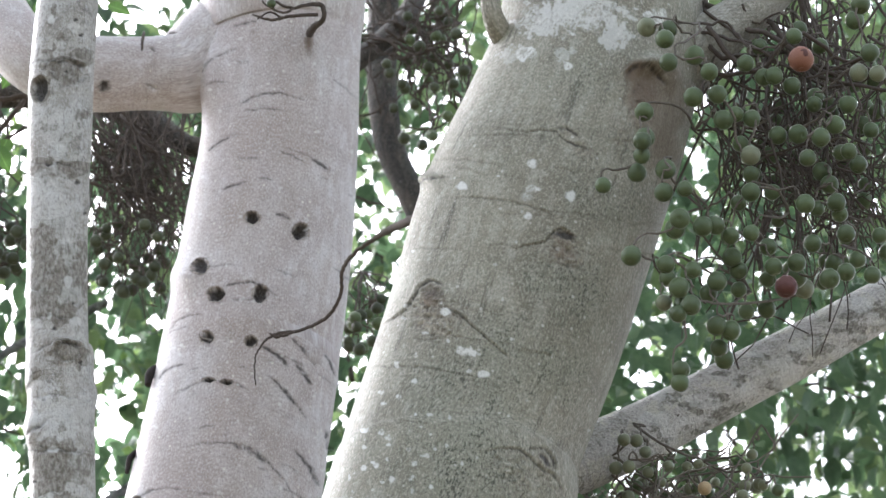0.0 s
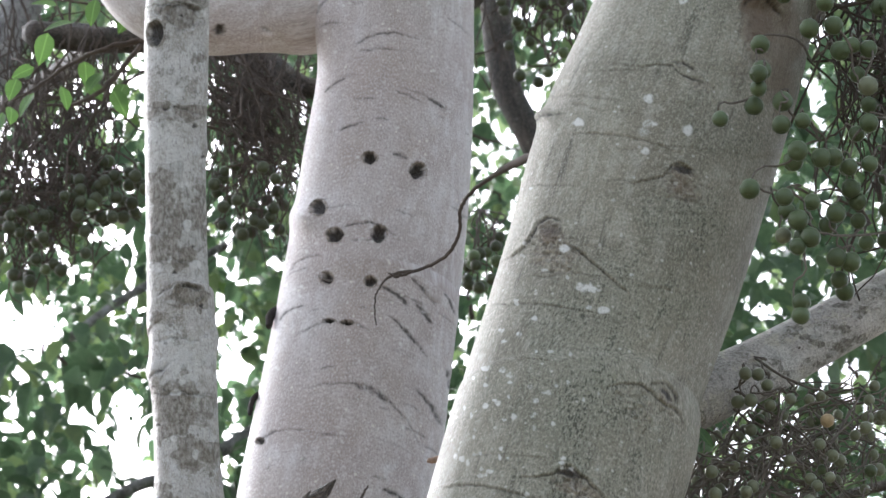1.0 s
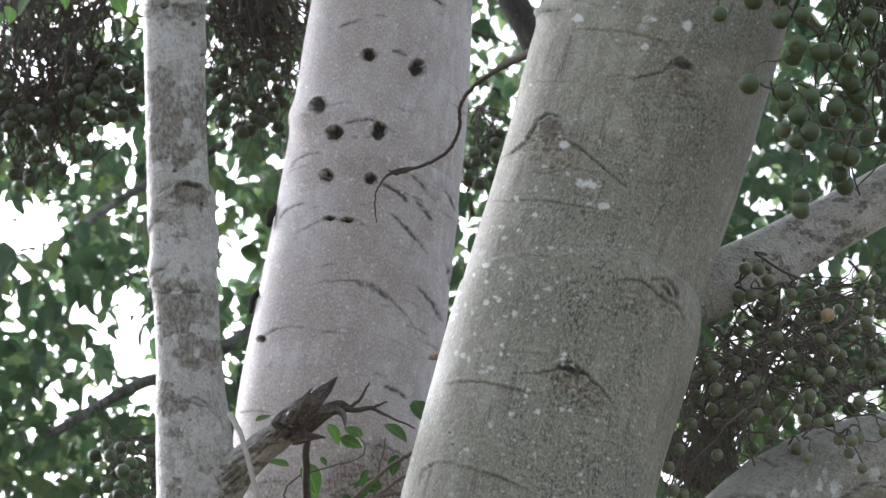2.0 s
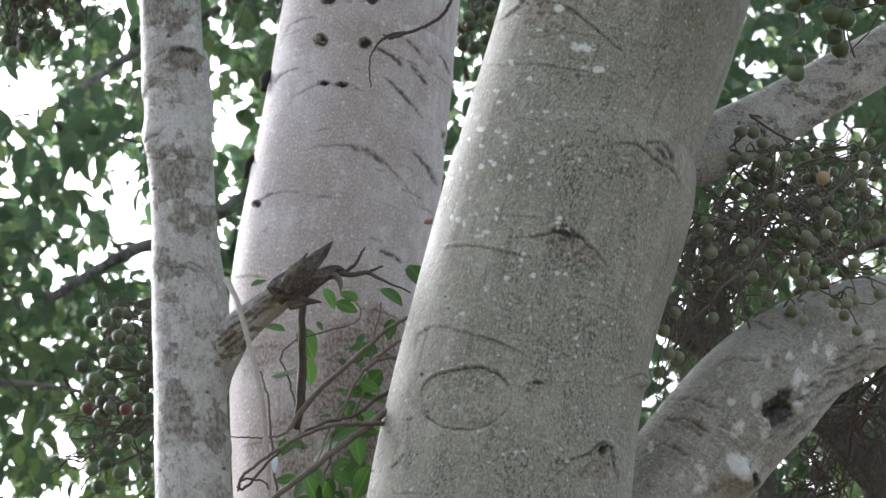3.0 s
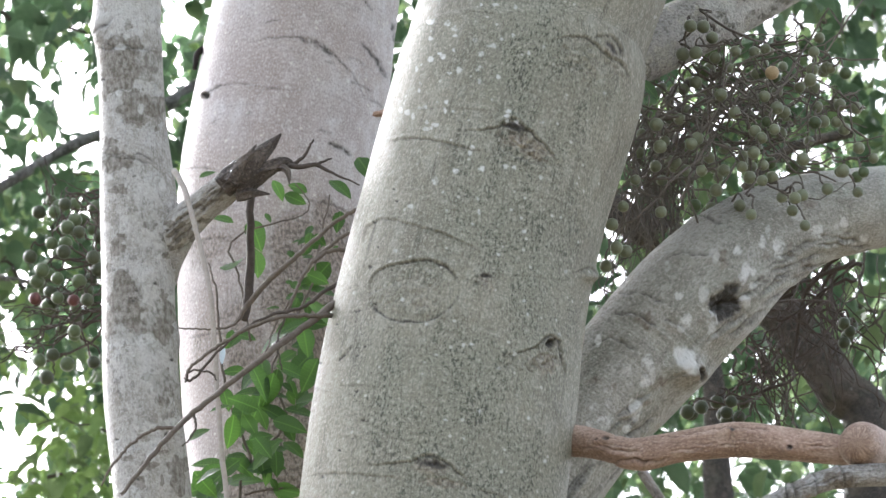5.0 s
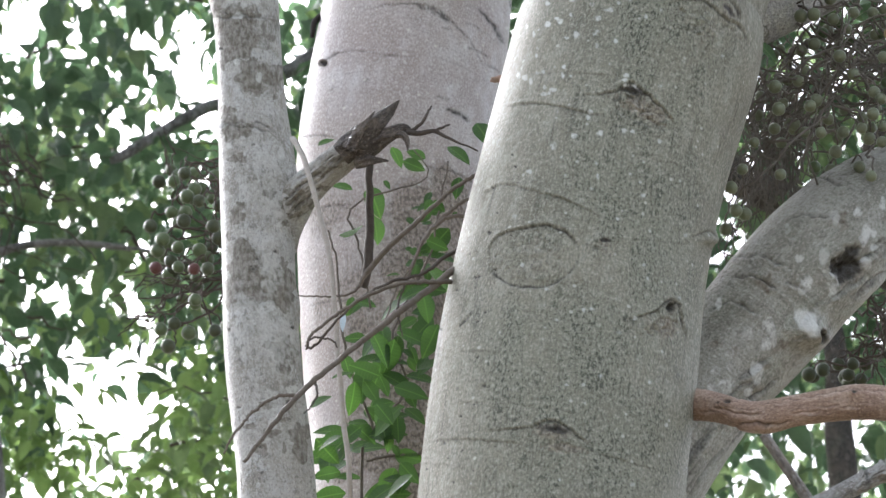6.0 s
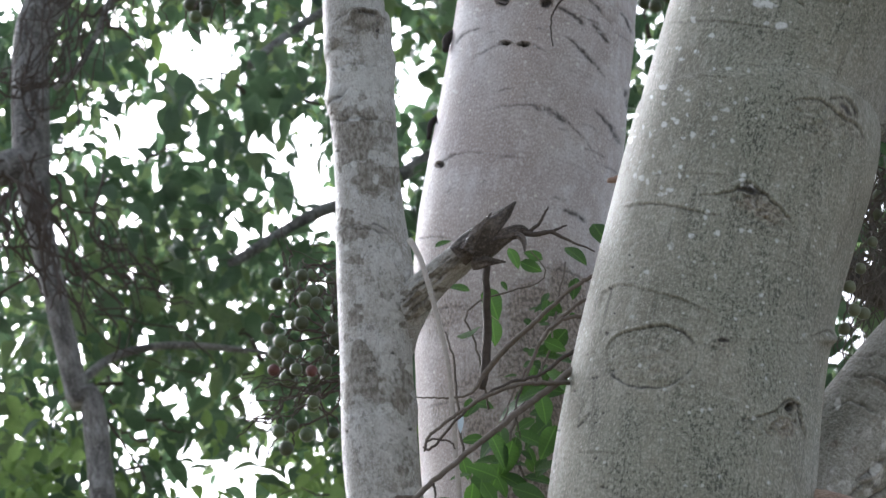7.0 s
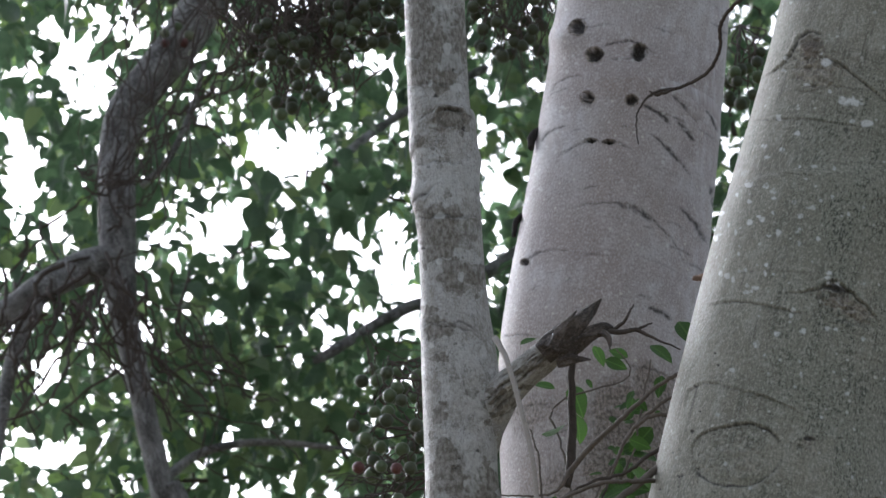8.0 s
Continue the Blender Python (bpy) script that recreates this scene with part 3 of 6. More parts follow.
def leaf_mass(name, material, parent, places, size, seed, ratio=0.6, label="", cells=4):
    """Many leaves in one mesh: places is an array of leaf bases."""
    r = np.random.default_rng(seed)
    n = len(places)
    base, fs = leaf_shape(1.0, ratio, 0.38, 0.5, cells)
    yaw, pitch, roll = r.uniform(0, 6.2832, n), r.normal(-0.45, 0.55, n), r.normal(0, 0.6, n)
    ln = size * r.uniform(0.5, 1.25, n)
    cy, sy, cp, sp, cr, sr = np.cos(yaw), np.sin(yaw), np.cos(pitch), np.sin(pitch), np.cos(roll), np.sin(roll)
    one, zero = np.ones(n), np.zeros(n)
    rz = np.stack([cy, -sy, zero, sy, cy, zero, zero, zero, one], 1).reshape(n, 3, 3)
    ry = np.stack([cp, zero, -sp, zero, one, zero, sp, zero, cp], 1).reshape(n, 3, 3)
    rx = np.stack([one, zero, zero, zero, cr, -sr, zero, sr, cr], 1).reshape(n, 3, 3)
    m = rz @ ry @ rx * ln[:, None, None]
    co = np.einsum("nij,vj->nvi", m, base) + places[:, None, :]
    k = len(base)
    faces = (np.array(fs)[None] + (np.arange(n) * k)[:, None, None]).reshape(-1, 4).astype(np.int32)
    me = bpy.data.meshes.new(name)
    me.vertices.add(n * k)
    me.vertices.foreach_set("co", co.astype(np.float32).reshape(-1))
    me.loops.add(faces.size)
    me.loops.foreach_set("vertex_index", faces.reshape(-1))
    me.polygons.add(len(faces))
    me.polygons.foreach_set("loop_start", (np.arange(len(faces)) * 4).astype(np.int32))
    me.update(calc_edges=True)
    return part(name, me, material, parent, label)


def fig_mesh(name, material):
    """A round fig of 1 m across hanging from its stalk end at the origin: short neck, full belly, sunken eye."""
    bm = bmesh.new()
    prof = [(0.045, 0.0), (0.09, -0.03), (0.27, -0.10), (0.42, -0.26), (0.5, -0.50), (0.46, -0.72), (0.32, -0.90), (0.15, -0.97), (0.09, -0.945), (0.045, -0.93)]
    rings = [[bm.verts.new((r * math.cos(6.2832 * k / 12), r * math.sin(6.2832 * k / 12), z)) for k in range(12)] for r, z in prof]
    for p, q in zip(rings, rings[1:]):
        for k in range(12):
            bm.faces.new((p[k], q[k], q[(k + 1) % 12], p[(k + 1) % 12])).smooth = True
    bm.faces.new(rings[0])
    bm.faces.new(rings[-1][::-1])
    bmesh.ops.recalc_face_normals(bm, faces=bm.faces)
    me = bpy.data.meshes.new(name)
    bm.to_mesh(me)
    bm.free()
    me.materials.append(material)
    return me


FIGS = {"green": fig_mesh("fig", FIG_GREEN), "dull": fig_mesh("fig", FIG_DULL), "dusk": fig_mesh("fig", FIG_SHADED), "ripe": fig_mesh("fig", FIG_RIPE),
        "red": fig_mesh("fig", FIG_RED), "tan": fig_mesh("fig", FIG_TAN)}


def fig(parent, p, size, tone, rnd):
    """One fig with its stalk end at p."""
    ob = part("fig", FIGS[tone], None, parent, {"ripe": "ripe orange-red fig", "red": "dark red fig", "tan": "dried tan fig"}.get(tone, ""))
    s = size * rnd.uniform(0.86, 1.1)
    ob.matrix_basis = Matrix.Translation(p) @ Euler((rnd.gauss(0, 0.5), rnd.gauss(0, 0.5), rnd.uniform(0, 6.28))).to_matrix().to_4x4() @ Matrix.Diagonal((s, s, s, 1))
    return ob


def fig_cluster(label, roots, figs, size, tones, seed, twig_mat, tangle=(), thick=0.004, tangle_mat=None):
    """Fruiting branchlets: figs at (u, v, north), each on a stalk that runs to the nearest of the roots; tangle: bare branchlets."""
    rnd = random.Random(seed)
    top = thing("fig_cluster", label, "figs", "bunches of figs")
    rts = [spot(*r) for r in roots] + [q for rows, w in tangle for q in rows[:4]]
    joints = []
    for u, v, y in figs:
        p = spot(u, v, y) + Vector((0, 0, size * 0.5))
        joints.append(p)
    for i, p in enumerate(joints):
        fruit = fig(top, p, size, tones[rnd.randrange(len(tones))], rnd)
        near = min(rts, key=lambda q: abs((q - p).length - 0.05) + max(0.0, p.z + 0.01 - q.z) * 1.5)
        mid = [q for q in joints[:i] if 0.02 < (q - p).length < 0.12 and q.z > p.z]
        goal = min(mid, key=lambda q: (q - p).length) if mid and rnd.random() < 0.55 else near
        way = goal - p
        side = Vector((rnd.uniform(-1, 1), rnd.uniform(-1, 1), rnd.uniform(-0.2, 0.6))) * 0.18 * way.length
        bm = bmesh.new()
        tube(bm, [(*p, 0.0016), (*(p + way * 0.15 + Vector((0, 0, 0.014))), 0.0017), (*(p + way * 0.5 + side), 0.0021), (*goal, thick * 0.5)], 5, 10, 0.0022, rnd)
        part("stalk", bm, twig_mat, top)
    for rows, w in tangle:
        bm = bmesh.new()
        tube(bm, [(*q, w * (1 - 0.5 * k / len(rows))) for k, q in enumerate(rows)], 5, 4 * len(rows), 0.004, rnd)
        part("branchlet", bm, tangle_mat or twig_mat, top)
    return top


def scatter(n, centre, half, north, depth, seed, keep=None):
    """n places (u, v, north) in an oval on the camera's view, some way deep."""
    r = np.random.default_rng(seed)
    out = []
    while len(out) < n:
        a, b = r.uniform(-1, 1, 2)
        if a * a + b * b > 1:
            continue
        u, v = centre[0] + a * half[0], centre[1] + b * half[1]
        if keep is not None and not keep(u, v):
            continue
        out.append((u, v, north + r.uniform(-depth, depth)))
    return out


def bramble(n, a, b, spread, north, depth, seed, sag=60, w=0.003, avoid=None):
    """n bare branchlets from round a to round b (view pixels), sagging and forked."""
    r = np.random.default_rng(seed)
    out = []
    for _ in range(n):
        y = north + r.uniform(-depth, depth)
        p = np.array(a) + r.normal(0, spread[0], 2)
        q = np.array(b) + r.normal(0, spread[1], 2)
        ln = np.linalg.norm(q - p)
        mids = [p + (q - p) * t + r.normal(0, 0.09 * ln, 2) + [0, sag * 4 * t * (1 - t)] for t in (0.25, 0.5, 0.75)]
        if avoid and any(math.hypot((m[0] - avoid[0]) / avoid[2], (m[1] - avoid[1]) / avoid[3]) < 1 for m in curve_points([p, *mids, q], 16)):
            continue
        out.append(([spot(*m, y + r.uniform(-0.04, 0.04)) for m in (p, *mids, q)], w * r.uniform(0.35, 0.95)))
    return out


# ---- ground ----
bm = bmesh.new()
bmesh.ops.create_grid(bm, x_segments=60, y_segments=60, size=600)
for q in bm.verts:
    d = math.hypot(q.co.x, q.co.y)
    q.co.z = -0.02 + (0.0 if d < 30 else 0.6 * noise.noise(q.co * 0.02))
tagged(part("ground", bm, GROUND), "bare brown soil strewn with leaf litter", "ground", kind="structure")

# ---- the main fig tree: leaning olive-grey trunk ----
main_tree = thing("fig_tree", "leaning olive-grey fig tree trunk with healed branch scars", "tree")
MAIN = 5.2
mk = Marks(span(MAIN))
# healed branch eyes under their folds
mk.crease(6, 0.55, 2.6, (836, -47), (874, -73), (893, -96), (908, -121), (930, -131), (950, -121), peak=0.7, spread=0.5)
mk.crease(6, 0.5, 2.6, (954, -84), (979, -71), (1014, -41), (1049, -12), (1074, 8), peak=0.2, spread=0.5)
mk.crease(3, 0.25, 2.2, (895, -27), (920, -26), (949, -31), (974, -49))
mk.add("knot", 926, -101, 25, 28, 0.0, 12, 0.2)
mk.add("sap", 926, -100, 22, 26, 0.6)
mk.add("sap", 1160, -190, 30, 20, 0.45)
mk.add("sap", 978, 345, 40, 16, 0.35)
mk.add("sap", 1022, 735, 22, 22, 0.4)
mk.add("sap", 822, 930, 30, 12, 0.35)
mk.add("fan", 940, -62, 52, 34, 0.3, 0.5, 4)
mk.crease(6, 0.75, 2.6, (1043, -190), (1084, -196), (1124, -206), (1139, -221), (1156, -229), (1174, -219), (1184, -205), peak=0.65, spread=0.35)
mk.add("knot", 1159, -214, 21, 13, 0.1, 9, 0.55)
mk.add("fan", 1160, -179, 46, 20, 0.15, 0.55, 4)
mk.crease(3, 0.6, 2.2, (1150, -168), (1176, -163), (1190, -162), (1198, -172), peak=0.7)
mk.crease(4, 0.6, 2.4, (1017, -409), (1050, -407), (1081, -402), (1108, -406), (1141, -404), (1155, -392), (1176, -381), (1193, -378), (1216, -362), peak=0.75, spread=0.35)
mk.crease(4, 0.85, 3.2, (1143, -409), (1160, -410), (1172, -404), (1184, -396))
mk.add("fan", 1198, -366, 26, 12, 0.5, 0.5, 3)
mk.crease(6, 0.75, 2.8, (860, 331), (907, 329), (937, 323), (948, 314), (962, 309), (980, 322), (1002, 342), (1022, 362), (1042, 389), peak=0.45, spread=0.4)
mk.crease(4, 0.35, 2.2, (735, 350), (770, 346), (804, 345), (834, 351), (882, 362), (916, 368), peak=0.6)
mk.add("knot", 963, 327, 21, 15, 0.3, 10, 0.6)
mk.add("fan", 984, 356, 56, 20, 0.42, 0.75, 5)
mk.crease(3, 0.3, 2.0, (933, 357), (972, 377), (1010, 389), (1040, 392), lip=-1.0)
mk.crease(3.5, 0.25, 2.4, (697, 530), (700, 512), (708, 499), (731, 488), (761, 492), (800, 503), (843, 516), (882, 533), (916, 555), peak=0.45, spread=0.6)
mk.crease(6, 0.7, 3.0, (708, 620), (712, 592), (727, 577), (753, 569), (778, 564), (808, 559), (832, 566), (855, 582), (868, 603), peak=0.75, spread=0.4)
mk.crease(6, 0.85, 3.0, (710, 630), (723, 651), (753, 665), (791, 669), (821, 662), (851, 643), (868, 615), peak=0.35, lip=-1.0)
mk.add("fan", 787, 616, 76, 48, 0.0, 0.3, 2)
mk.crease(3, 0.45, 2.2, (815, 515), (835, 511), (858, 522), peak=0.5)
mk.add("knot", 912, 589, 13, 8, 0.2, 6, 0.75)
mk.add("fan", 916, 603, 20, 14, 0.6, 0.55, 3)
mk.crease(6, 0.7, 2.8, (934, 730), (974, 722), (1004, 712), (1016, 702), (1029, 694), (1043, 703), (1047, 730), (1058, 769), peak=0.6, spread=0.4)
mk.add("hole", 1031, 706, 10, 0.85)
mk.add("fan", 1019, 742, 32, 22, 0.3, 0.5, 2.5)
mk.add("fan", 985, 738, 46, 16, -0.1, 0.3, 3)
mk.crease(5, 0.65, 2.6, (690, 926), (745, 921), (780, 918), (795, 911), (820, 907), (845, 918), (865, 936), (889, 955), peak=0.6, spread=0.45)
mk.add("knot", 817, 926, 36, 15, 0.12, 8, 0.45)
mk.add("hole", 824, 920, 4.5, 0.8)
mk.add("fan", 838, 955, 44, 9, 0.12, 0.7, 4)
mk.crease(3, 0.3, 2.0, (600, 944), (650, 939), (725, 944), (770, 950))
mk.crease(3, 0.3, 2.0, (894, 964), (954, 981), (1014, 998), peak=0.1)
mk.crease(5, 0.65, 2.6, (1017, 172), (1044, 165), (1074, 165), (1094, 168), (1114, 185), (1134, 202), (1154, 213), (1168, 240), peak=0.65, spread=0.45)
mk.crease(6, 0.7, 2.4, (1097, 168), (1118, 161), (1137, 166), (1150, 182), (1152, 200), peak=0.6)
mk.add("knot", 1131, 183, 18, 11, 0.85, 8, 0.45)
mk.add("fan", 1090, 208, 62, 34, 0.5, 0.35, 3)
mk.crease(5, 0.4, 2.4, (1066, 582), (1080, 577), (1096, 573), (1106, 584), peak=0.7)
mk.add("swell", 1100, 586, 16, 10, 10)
# folds and fine cracks across the bark
mk.crease(3, 0.3, 2.0, (947, -280), (1003, -282), (1063, -276), (1113, -264), (1164, -244), peak=0.6)
mk.crease(2, 0.22, 1.8, (890, -187), (935, -188), (983, -187))
mk.crease(3, 0.32, 2.0, (820, 26), (849, 25), (909, 24), (984, 34), (1030, 41), peak=0.4)
mk.crease(5, 0.5, 2.4, (902, -300), (922, -309), (950, -317), peak=0.4)
mk.add("swell", 915, -310, 22, 14, 12)
mk.crease(3, 0.55, 2.2, (653, 741), (664, 729), (679, 711))
mk.crease(2, 0.25, 1.8, (651, 784), (690, 782), (728, 785))
mk.crease(2, 0.2, 1.8, (985, 220), (1040, 214), (1090, 226))
rnd = random.Random(29)
for _ in range(46):
    v = rnd.uniform(-620, 1040)
    u = 1010 - 0.36 * (v - 100) * (1 if v < 420 else 0.55) + rnd.uniform(-190, 190) - (100 if v > 420 else 0)
    ln = rnd.uniform(18, 80)
    mk.crease(rnd.uniform(1.0, 2.2), rnd.uniform(0.06, 0.24), rnd.uniform(1.3, 2.0), (u - ln, v + rnd.uniform(-5, 5)), (u, v + rnd.uniform(-5, 5)), (u + ln, v + rnd.uniform(0, 16)))
for _ in range(34):
    u, v = rnd.gauss(690, 26), rnd.uniform(420, 1020)
    mk.add("rot", u - 0.16 * (v - 700), v, rnd.uniform(1.6, 3.0), rnd.uniform(0.5, 1.2))
# curled healed stub with a brown run of sap below it
mk.add("swell", 1309, -528, 30, 15, 34)
mk.add("swell", 1338, -508, 20, 22, 16)
mk.crease(7, 0.75, 4.5, (1266, -506), (1276, -522), (1296, -520), (1316, -508), (1334, -492), peak=0.35)
mk.add("sap", 1278, -514, 18, 20, 1.0)
mk.add("sap", 1305, -470, 44, 60, 0.85)
mk.add("sap", 1345, -470, 40, 90, 0.65)
mk.add("sap", 1335, -370, 36, 110, 0.55)
mk.add("fan", 1270, -430, 26, 60, 0.1, 0.4, 2)
for a in ((977, -302, 11, 8), (1103, -300, 14, 8), (1092, -285, 11, 8), (1101, -346, 9, 9), (1095, -251, 8, 7), (1161, -523, 8, 8), (1170, -289, 9, 11),
          (991, -7, 20, 9), (1085, -543, 20, 12), (1321, -617, 24, 16), (1022, 33, 11, 6), (824, 420, 7, 8), (953, -76, 9, 8)):
    mk.add("patch", *a, 0.95)
for a in ((1184, -628, 85, 40, 0.7), (1114, -595, 40, 24, 0.65), (1241, -584, 30, 34, 0.6), (1060, -540, 26, 14, 0.4), (1150, -545, 20, 12, 0.4)):
    mk.add("patch", *a)
for a in ((990, 250, 130, 210, 1.0), (960, 480, 150, 160, 0.9), (800, 610, 90, 70, 0.6), (890, 780, 170, 120, 1.0), (879, 864, 180, 200, 0.9), (1097, 9, 120, 90, 0.8), (1164, -114, 90, 80, 0.7), (1221, -308, 90, 130, 0.45), (1010, 60, 120, 120, 0.7), (1156, -510, 110, 60, 0.4), (760, 810, 110, 150, 0.8), (900, 950, 210, 130, 1.0), (1000, 620, 80, 170, 0.9)):
    mk.add("moss_shade", *a)
rnd = random.Random(21)
for _ in range(75):
    mk.add("patch", rnd.gauss(835, 70), rnd.gauss(215, 110), rnd.uniform(2.5, 6.5), rnd.uniform(2.5, 6), rnd.uniform(0.6, 1.0))
for _ in range(90):
    mk.add("patch", rnd.gauss(890, 130), rnd.uniform(-600, 1050), rnd.uniform(2, 4.5), rnd.uniform(2, 4.5), rnd.uniform(0.3, 0.8))
rows = [(*spot(700, 6000, MAIN), 0.34), (*spot(712, 5200, MAIN), 0.27), (*spot(740, 3200, MAIN), 0.23), (*spot(790, 1800, MAIN), 0.215), (*spot(805, 1400, MAIN), 0.21), (*spot(813, 1180, MAIN), 0.207)]
rows += edge_rows([(587, 1016, 1049, 1033), (612, 800, 1072, 845), (650, 610, 1094, 660), (697, 420, 1135, 470), (752, 205, 1196, 280),
    (779, 117, 1201, 206), (836, -85, 1275, 4), (887, -289, 1336, -189), (955, -443, 1384, -353), (1011, -577, 1410, -486), (1043, -701, 1420, -630)], MAIN)
rows += [(*spot(1330, -900, MAIN + 0.1), 0.15), (*spot(1500, -1500, MAIN + 0.3), 0.11), (*spot(1560, -2600, MAIN + 0.5), 0.05)]
skin("trunk", rows, BARK_MAIN, main_tree, 0.0018, 400, mk, 0.006, 2, label="smooth olive-grey bark with white lichen dots")

mk = Marks(span(5.5))
rnd = random.Random(25)
axis = curve_points([(u, v, w) for u, v, w, y in [(1102, 229, 60, 5.35), (1290, 139, 56, 5.45), (1434, 60, 52, 5.5), (1594, -30, 49, 5.55), (1729, -109, 46, 5.6), (1931, -216, 40, 5.7), (2275, -418, 25, 5.9)]], 120)
for _ in range(90):
    i, k = rnd.randrange(18, 90), rnd.gauss(0.25, 0.45)
    u, v = axis[i, 0] + 0.45 * k * axis[i, 2], axis[i, 1] + 0.9 * k * axis[i, 2]
    if rnd.random() < 0.5:
        mk.add("patch", u, v, rnd.uniform(7, 26), rnd.uniform(5, 15), rnd.uniform(0.35, 0.6))
    else:
        mk.add("stain_shade", u, v, rnd.uniform(6, 22), rnd.uniform(4, 13), rnd.uniform(0.5, 0.9))
skin("limb", line_rows([(1102, 229, 60, 5.35), (1290, 139, 56, 5.45), (1434, 60, 52, 5.5), (1594, -30, 49, 5.55), (1729, -109, 46, 5.6), (1931, -216, 40, 5.7), (2275, -418, 25, 5.9)]), BARK_UPPER, main_tree, 0.004, 130, mk, 0.05, 5, label="grey ascending limb with dark cracks")
mk = Marks(span(5.5))
for a in ((1351, 612, 12, 1.3), (1343, 632, 19, 0.95), (1324, 636, 16, 0.8), (1350, 644, 14, 1.1), (1332, 652, 14, 0.9)):
    mk.add("rot", *a)
mk.add("swell", 1272, 750, 26, 22, 30)
rnd = random.Random(24)
axis = np.array([(u, v, w) for u, v, w, y in [(841, 1245, 100, 5.45), (965, 1049, 96, 5.5), (1082, 855, 102, 5.5), (1180, 742, 106, 5.5), (1288, 622, 107, 5.5), (1385, 535, 96, 5.55), (1480, 487, 84, 5.6), (1568, 468, 76, 5.65), (1720, 440, 66, 5.8), (2100, 330, 40, 6.0)]], float)
axis = curve_points(axis, 120)
for _ in range(64):
    i = rnd.randrange(14, 92)
    n = rnd.randrange(4, 11)
    k = rnd.uniform(0.35, 0.97)
    way = np.gradient(axis[:, :2], axis=0)
    way /= np.linalg.norm(way, axis=1)[:, None]
    pts = [(axis[i + m, 0] - way[i + m, 1] * axis[i + m, 2] * (k + 0.05 * m * 0.3) + rnd.gauss(0, 1.5), axis[i + m, 1] + way[i + m, 0] * axis[i + m, 2] * (k + 0.05 * m * 0.3) + rnd.gauss(0, 1.5)) for m in range(0, n, 2)]
    if len(pts) > 1:
        mk.line(rnd.uniform(1, 2.5), rnd.uniform(0.3, 0.75), rnd.uniform(2.4, 4.8), *pts)
mk.line(3, 0.6, 3, (1228, 662), (1252, 670), (1280, 690))
mk.add("hole", 1284, 752, 11, 1.1)
for a in ((1262, 730, 17, 22), (1203, 738, 12, 14), (1197, 772, 10, 12), (1360, 540, 9, 8), (1375, 575, 8, 16), (1405, 525, 7, 14), (1430, 530, 7, 14), (1270, 665, 10, 14), (1133, 788, 9, 9), (1180, 820, 10, 22), (1120, 850, 26, 12)):
    mk.add("patch", *a, 0.9)
for _ in range(34):
    i, k = rnd.randrange(16, 90), rnd.gauss(0.2, 0.45)
    mk.add("patch", axis[i, 0] + 0.7 * k * axis[i, 2], axis[i, 1] + 0.7 * k * axis[i, 2], rnd.uniform(4, 11), rnd.uniform(5, 15), rnd.uniform(0.4, 0.85))
for _ in range(26):
    i, k = rnd.randrange(16, 90), rnd.gauss(0.35, 0.4)
    mk.add("stain_shade", axis[i, 0] + 0.7 * k * axis[i, 2], axis[i, 1] + 0.7 * k * axis[i, 2], rnd.uniform(6, 22), rnd.uniform(6, 20), rnd.uniform(0.35, 0.6))
for a in ((1290, 545, 55, 14, 4, 0.6, 0.1, 3), (1200, 620, 60, 16, 3, 0.5, 0.3, 3), (1180, 655, 60, 20, 4, 0.6, 0.3, 3), (1300, 480, 40, 10, 3, 0.5, 0.2, 3), (1150, 700, 50, 26, 3, 0.5, 0.3, 3)):
    mk.add("brow", *a)
skin("limb", line_rows([(841, 1245, 100, 5.45), (965, 1049, 96, 5.5), (1082, 855, 102, 5.5), (1180, 742, 106, 5.5), (1288, 622, 107, 5.5), (1385, 535, 96, 5.55), (1480, 487, 84, 5.6), (1568, 468, 76, 5.65), (1720, 440, 66, 5.8), (2100, 330, 40, 6.0)]), BARK_LIMB, main_tree, 0.003, 200, mk, 0.04, 6, label="thick grey curved limb with black rot hole")
mk = Marks(span(5.1))
for a in ((1130, 876, 5, 0.9), (1353, 859, 5, 0.8), (1455, 888, 5, 0.8), (1115, 878, 3, 0.6)):
    mk.add("hole", *a)
    mk.add("swell", a[0] - 4, a[1] + 4, 12, 9, 6)
mk.add("swell", 1190, 922, 40, 14, 6)
mk.line(2, 0.5, 3, (1140, 919), (1170, 910), (1210, 914), (1240, 910))
mk.line(3, 0.3, 3, (1260, 868), (1340, 854), (1420, 857))
mk.line(3, 0.4, 3, (1110, 885), (1150, 895), (1185, 898))
rnd = random.Random(27)
for _ in range(26):
    u, v = rnd.uniform(900, 1600), rnd.gauss(0, 12)
    mk.line(1.2, rnd.uniform(0.1, 0.3), rnd.uniform(1.2, 2.2), (u, 886 + v), (u + 40, 886 + v + rnd.uniform(-3, 3)))
skin("limb", line_rows([(939, 872, 29, 5.30), (1064, 878, 28, 5.2), (1105, 883, 26, 5.17), (1143, 893, 24, 5.14), (1180, 899, 25, 5.12), (1255, 889, 27, 5.08), (1310, 881, 29, 5.06), (1367, 876, 31, 5.05), (1442, 882, 29, 5.03), (1543, 893, 26, 5.0), (1600, 898, 26, 4.99)]), BARK_RUST, main_tree, 0.0025, 90, mk, 0.045, 7, label="barkless reddish-brown dead limb")

# ---- the far fig tree: pinkish trunk with bored holes ----
far_tree = thing("fig_tree", "pinkish-grey fig tree trunk with bored holes and dark cracks", "tree")
FAR = 6.0
mk = Marks(span(FAR), 0.6)
